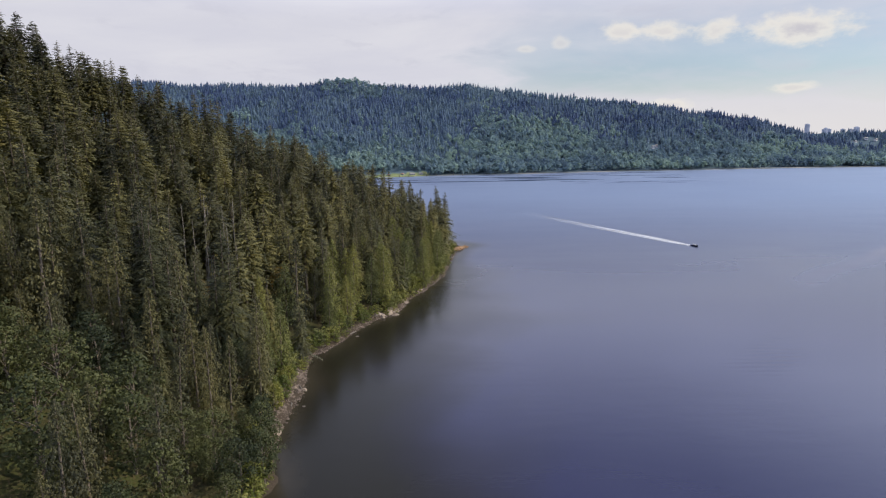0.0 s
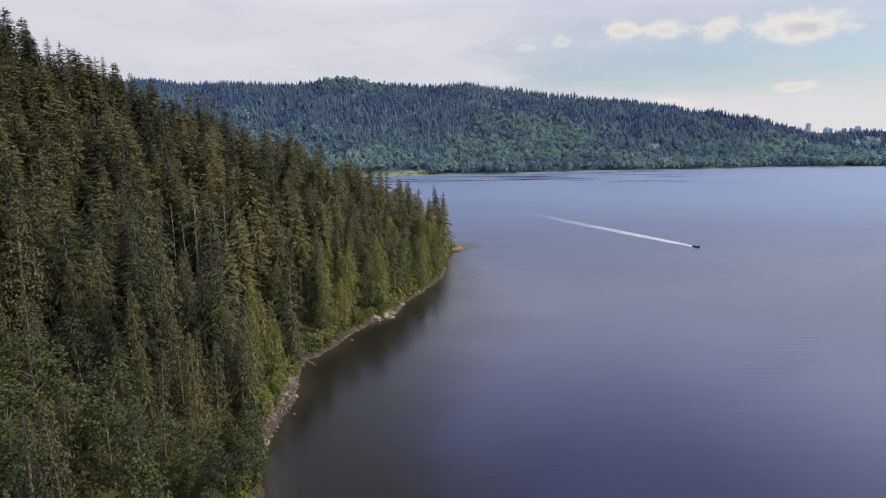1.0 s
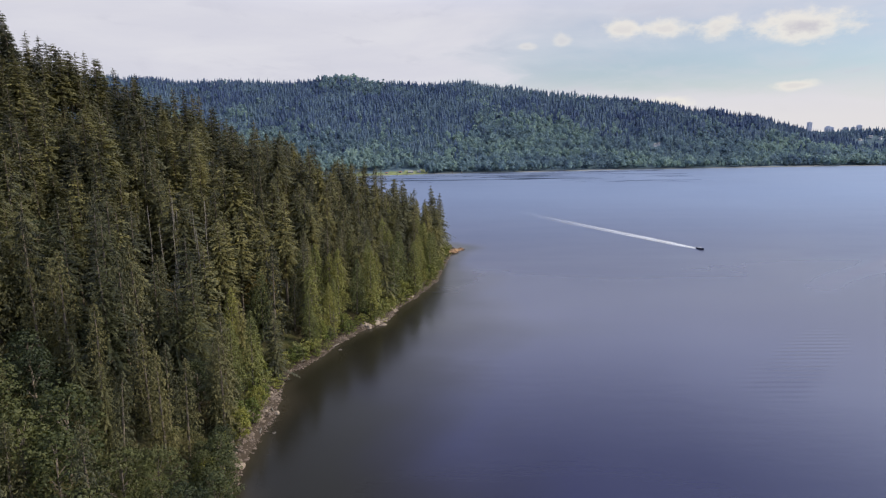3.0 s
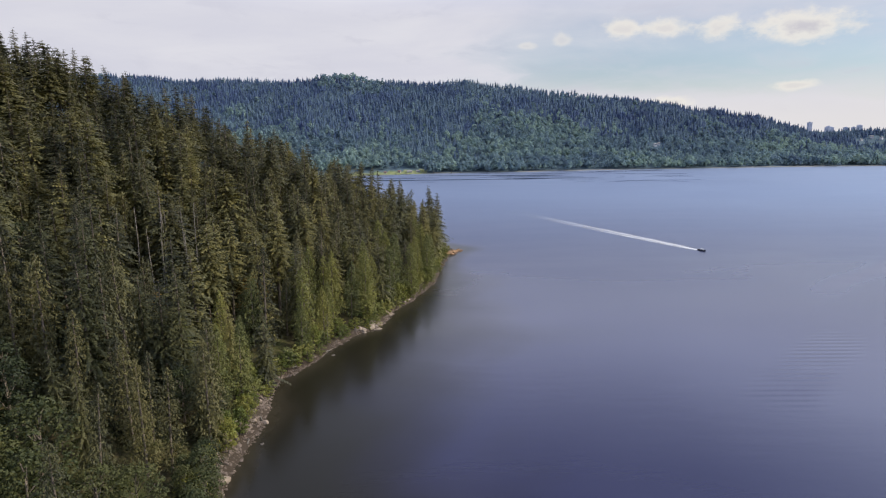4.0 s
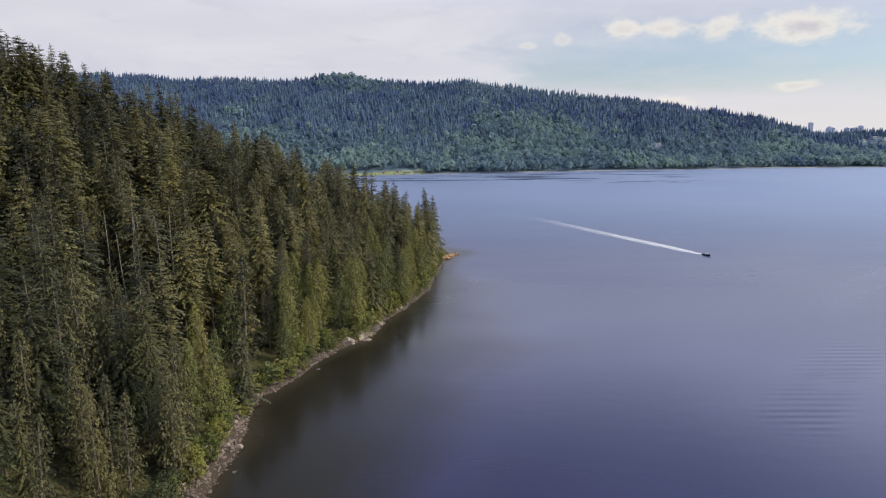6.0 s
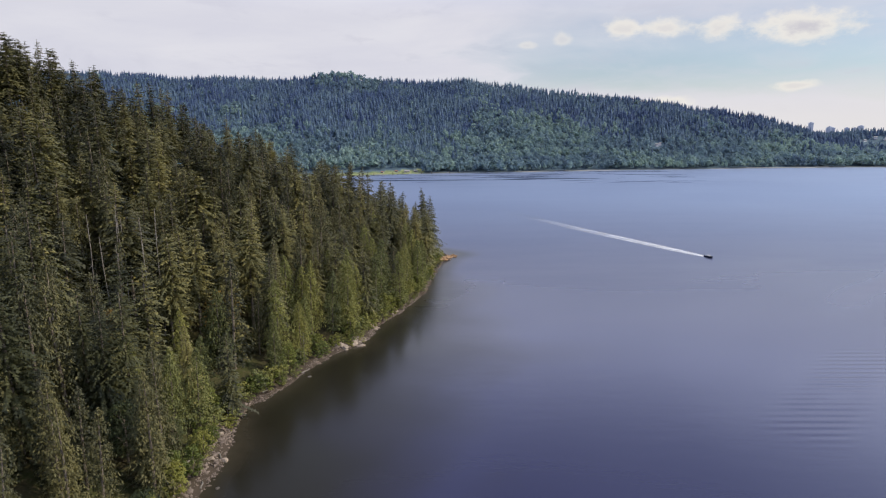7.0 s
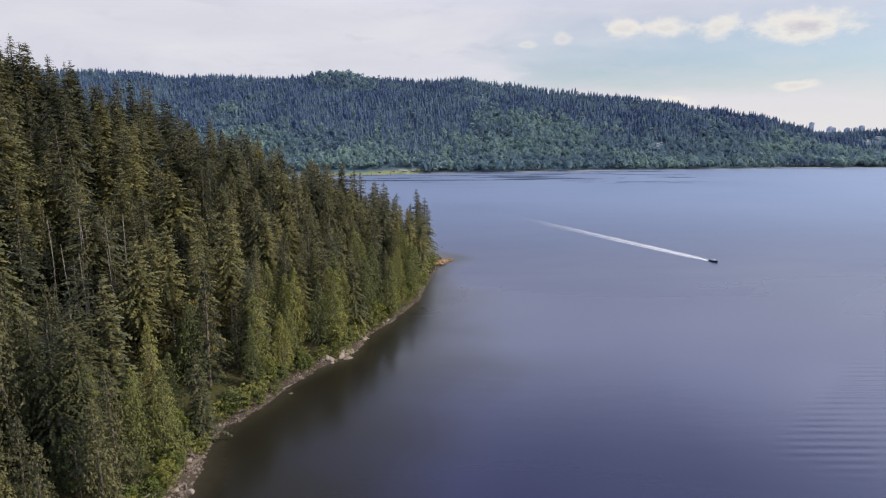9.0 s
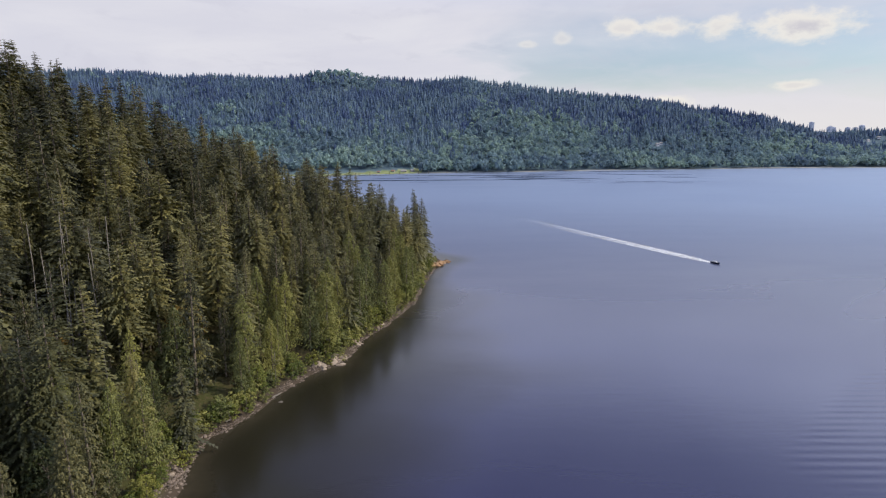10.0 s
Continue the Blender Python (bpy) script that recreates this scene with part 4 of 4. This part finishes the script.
def make_driftwood():
    for k, (x, y, ln, turn, up) in enumerate(((-33.6, 208.6, 3.4, 55, 0.5), (-41.6, 158.6, 2.6, 120, 0.5), (-41.4, 147.5, 2.6, 100, 0.3), (-46.6, 151.0, 5.0, 62, 1.4), (-41.0, 192.0, 2.0, 50, 0.4))):
        s = Soup()
        r = 0.16 + 0.02 * ln
        tube(s, [(-ln / 2, 0, 0), (-ln / 5, 0.1, 0.06), (ln / 5, -0.08, 0.02), (ln / 2, 0.12, 0.1)], [r, r * 0.9, r * 0.75, r * 0.5], 8)
        tube(s, [(ln / 6, 0, 0), (ln / 4, 0.5, 0.35)], [r * 0.4, r * 0.2], 5)
        ob = piece("driftwood_log", s.mesh("driftwood_log", True), PALE_WOOD, at=pose(x, y, max(ground_height([(x, y)])[0], 0) + r * 0.9 + 0.12, 0, -4, turn))
        tagged(ob, "bleached driftwood log lying on the stones", "log", "driftwood on the beach")


# ---- the motor boat and its wake ----
BOAT, HEADING = (164.0, 378.4), math.atan2(-68.0, 35.0)


def make_boat():
    root = tagged(new("motor_boat"), "small dark motor boat with pale cabin speeding over the inlet", "boat")
    root.matrix_basis = Matrix.LocRotScale((BOAT[0], BOAT[1], 0.05), Euler((0, radians(-3), HEADING)), (0.78, 0.78, 0.78))
    # hull: sections from stern to bow, with flare and a raised sheer
    sec = []
    for u in np.linspace(0, 1, 9):
        half = 1.22 * (1 - max(0, u - 0.45) ** 2.0 * 3.1)
        half = max(half, 0.05)
        keel, sheer = -0.30 + 0.55 * max(0, u - 0.6) ** 1.5, 0.78 + 0.40 * u * u
        x = -3.4 + 6.9 * u
        sec.append([(x, -half, sheer), (x, -half * 0.86, 0.15 + 0.2 * u), (x, 0, keel), (x, half * 0.86, 0.15 + 0.2 * u), (x, half, sheer)])
    bm = bmesh.new()
    rows = [[bm.verts.new(p) for p in r] for r in sec]
    for a, b in zip(rows[:-1], rows[1:]):
        for k in range(4):
            bm.faces.new((a[k], a[k + 1], b[k + 1], b[k]))
    bm.faces.new(rows[0])
    part("hull", bm, HULL, root, "dark blue hull")
    bm = bmesh.new()
    rows = [[bm.verts.new((r[0][0], y * 0.97, r[0][2] - 0.10)) for y in (r[0][1], r[4][1])] for r in sec]
    for a, b in zip(rows[:-1], rows[1:]):
        bm.faces.new((a[0], a[1], b[1], b[0]))
    part("deck", bm, HULL, root)
    bm = box(bmesh.new(), -0.9, -0.85, 0.7, 1.3, 0.85, 1.55, 0.12)
    for v in bm.verts:
        if v.co.z > 1.3:
            v.co.x -= 0.25 * (v.co.x > 0.5)
            v.co.y *= 0.88
    cabin = part("cabin", bm, CABIN, root, "pale grey cabin")
    part("windscreen", box(bmesh.new(), 1.10, -0.62, 1.08, 1.20, 0.62, 1.42, 0.02), GLASS, cabin)
    for s in (-1, 1):
        part("side_window", box(bmesh.new(), -0.6, s * 0.82 - 0.03, 1.08, 0.8, s * 0.82 + 0.03, 1.40, 0.01), GLASS, cabin)
    part("roof", box(bmesh.new(), -1.5, -0.82, 1.56, 1.0, 0.82, 1.63, 0.02), CABIN, cabin)
    part("outboard_motor", box(bmesh.new(), -3.95, -0.28, -0.2, -3.4, 0.28, 1.15, 0.1), RUBBER, root, "black outboard motor")
    for s in (-1, 1):
        part("seat", box(bmesh.new(), -2.6, s * 0.55 - 0.25, 0.62, -2.1, s * 0.55 + 0.25, 1.05, 0.06), RUBBER, root)
    rail = Soup()
    for s in (-1, 1):
        tube(rail, [(1.4, s * 1.0, 1.2), (2.4, s * 0.75, 1.45), (3.35, s * 0.1, 1.6)], [0.03] * 3, 5)
    piece("bow_rail", rail.mesh("bow_rail"), CABIN, root)


def make_wake():
    """Foam streaks behind the boat that spread and fade, and the two low bow waves."""
    d = np.array([math.cos(HEADING), math.sin(HEADING)])
    side = np.array([-d[1], d[0]])
    rng = np.random.RandomState(3)
    verts, faces, fade = [], [], []
    for off, w, spread, ln, str_ in ((-2.0, 0.66, 0.014, 190, 0.92), (0.1, 0.5, 0.003, 210, 0.66), (2.2, 0.7, 0.016, 200, 0.98), (-3.0, 0.35, 0.026, 110, 0.62), (3.2, 0.35, 0.028, 110, 0.62), (0.6, 3.6, 0.008, 250, 0.50), (-2.2, 0.5, 0.020, 290, 0.40), (2.4, 0.5, 0.020, 280, 0.40)):
        n = 110
        u = np.linspace(0, 1, n)
        drift = off * np.minimum(1, 0.35 + u * 6) + np.sign(off) * spread * u * ln + 0.35 * np.interp(u * 40, np.arange(41), rng.normal(size=41)) * u
        half = w * (0.5 + np.minimum(u * 5, 0.5)) * (1 + 0.7 * u)
        mid = np.array(BOAT) - d * 3.0 - np.outer(u * ln, d) + np.outer(drift, side)
        mid += np.outer(-3.0 * np.maximum(u - 0.75, 0) ** 2 * 8, side)
        base = len(verts)
        for k in range(n):
            for j, q in enumerate((-1, -0.4, 0.4, 1)):
                p = mid[k] + side * half[k] * q
                verts.append((p[0], p[1], 0.03 + 0.005 * (off > 0) + 0.004 * (w > 2)))
                fade.append(str_ * (1 - u[k]) ** 0.75 * (1.0 if j in (1, 2) else 0.25))
        for k in range(n - 1):
            for j in range(3):
                a = base + k * 4 + j
                faces.append((a, a + 1, a + 5, a + 4))
    me = mesh_from("wake", verts, faces)
    attribute(me, "fade", fade)
    tagged(piece("wake", me, FOAM), "long white foam wake trailing behind the boat", "wake", kind="stuff")


# ---- the far shore ----
def house(x, y, w, l, h, turn, roof, label, lift=0.0, walls=None):
    z = ground_height([(x, y)])[0] + lift
    root = tagged(new("house"), label, "house", "houses across the water")
    root.matrix_basis = pose(x, y, z - 0.3, 0, 0, turn)
    part("wall", box(bmesh.new(), -w / 2, -l / 2, -2, w / 2, l / 2, h), walls or WALL_WHITE, root)
    bm = bmesh.new()
    a = [bm.verts.new(p) for p in ((-w / 2 - 0.5, -l / 2 - 0.5, h), (w / 2 + 0.5, -l / 2 - 0.5, h), (w / 2 + 0.5, l / 2 + 0.5, h), (-w / 2 - 0.5, l / 2 + 0.5, h), (-w / 2 - 0.5, 0, h + l * 0.3), (w / 2 + 0.5, 0, h + l * 0.3))]
    for q in ((0, 1, 5, 4), (2, 3, 4, 5), (1, 2, 5), (3, 0, 4), (3, 2, 1, 0)):
        bm.faces.new([a[i] for i in q])
    part("roof", bm, roof, root)
    for k in range(3):
        cx = -w / 2 + w * (k + 0.5) / 3
        part("window", box(bmesh.new(), cx - 0.7, -l / 2 - 0.06, h * 0.35, cx + 0.7, -l / 2 + 0.02, h * 0.75), GLASS, root)
    return root


def make_far_shore():
    for (x, y), w, t in zip(FAR_HOUSES, (8, 7, 10, 9, 9), (8, -12, 20, -15, 30)):
        house(x, y, w * 0.75, 5, 3.6, t, ROOF, "white house among the trees on the far slope", 1.0)
    for x, y, w, l, h, t, roof in ((-60, 1097, 9, 6, 2.8, 10, ROOF), (-78, 1092, 5, 4, 2.4, -6, RED_ROOF), (-45, 1102, 6, 5, 3.0, 15, ROOF), (-102, 1083, 4, 4, 2.2, 0, RED_ROOF)):
        house(x, y, w, l, h, t, roof, "low park building on the grass by the far beach", 0.0, SAND)
    # a pale stone sea wall under the trees
    bm = bmesh.new()
    pts = [(588, 1203), (640, 1211), (700, 1219), (762, 1225)]
    for (x0, y0), (x1, y1) in zip(pts[:-1], pts[1:]):
        q = [bm.verts.new(p) for p in ((x0, y0, -0.5), (x1, y1, -0.5), (x1, y1 + 0.8, 1.1), (x0, y0 + 0.8, 1.1), (x0, y0 + 2, 1.1), (x1, y1 + 2, 1.1))]
        bm.faces.new((q[0], q[1], q[2], q[3]))
        bm.faces.new((q[3], q[2], q[5], q[4]))
    ob = part("sea_wall", bm, SAND)
    tagged(ob, "long pale sea wall along the far shore", "sea wall", kind="structure")
    # old mooring posts off the beach
    for k in range(9):
        s = Soup()
        x = -160 + 24 * k + (7 if k % 2 else 0)
        y = np.interp(x, *np.array(FAR_SHORE).T) - 5
        tube(s, [(0, 0, -2), (0.1, 0, 2), (0.15, 0.1, 4.5)], [0.6, 0.5, 0.45], 8)
        ob = piece("mooring_post", s.mesh("mooring_post"), BARK, at=pose(x, y, 0))
        tagged(ob, "dark wooden mooring post standing off the beach", "post", "posts off the far beach")


def tower(x, y, w, l, top, turn):
    z = ground_height([(x, y)])[0] - 1
    root = tagged(new("tower_block"), "high-rise tower on the far skyline, paled and blued for haze", "tower block", "towers on the skyline")
    root.matrix_basis = pose(x, y, z, 0, 0, turn)
    h = top - z
    part("wall", box(bmesh.new(), -w / 2, -l / 2, 0, w / 2, l / 2, h), HAZED_CONCRETE, root)
    part("roof", box(bmesh.new(), -w / 4, -l / 4, h, w / 4, l / 4, h + 3.5), HAZED_CONCRETE, root)
    for k in range(int(h / 8)):
        part("window", box(bmesh.new(), -w / 2 + 1.5, -l / 2 - 0.15, 4 + 8 * k, w / 2 - 1.5, -l / 2 + 0.1, 8 + 8 * k), HAZED_GLASS, root)


def make_city():
    for x, y, w, l, top, t in ((2366, 4000, 20, 22, 116, 10), (2390, 4040, 18, 20, 112, -5), (2264, 4020, 22, 20, 93, 15), (2483, 4010, 15, 16, 83, 0), (2520, 4050, 17, 18, 90, 12),
                               (2570, 4100, 24, 22, 84, 5), (2640, 4060, 22, 20, 82, 0), (2672, 4030, 20, 20, 82, 20), (2690, 4000, 24, 22, 95, 5), (2330, 4100, 26, 20, 84, 0)):
        tower(x, y, w, l, top, t)


make_scree()
make_boulders()
make_driftwood()
make_boat()
make_wake()
make_far_shore()
make_city()
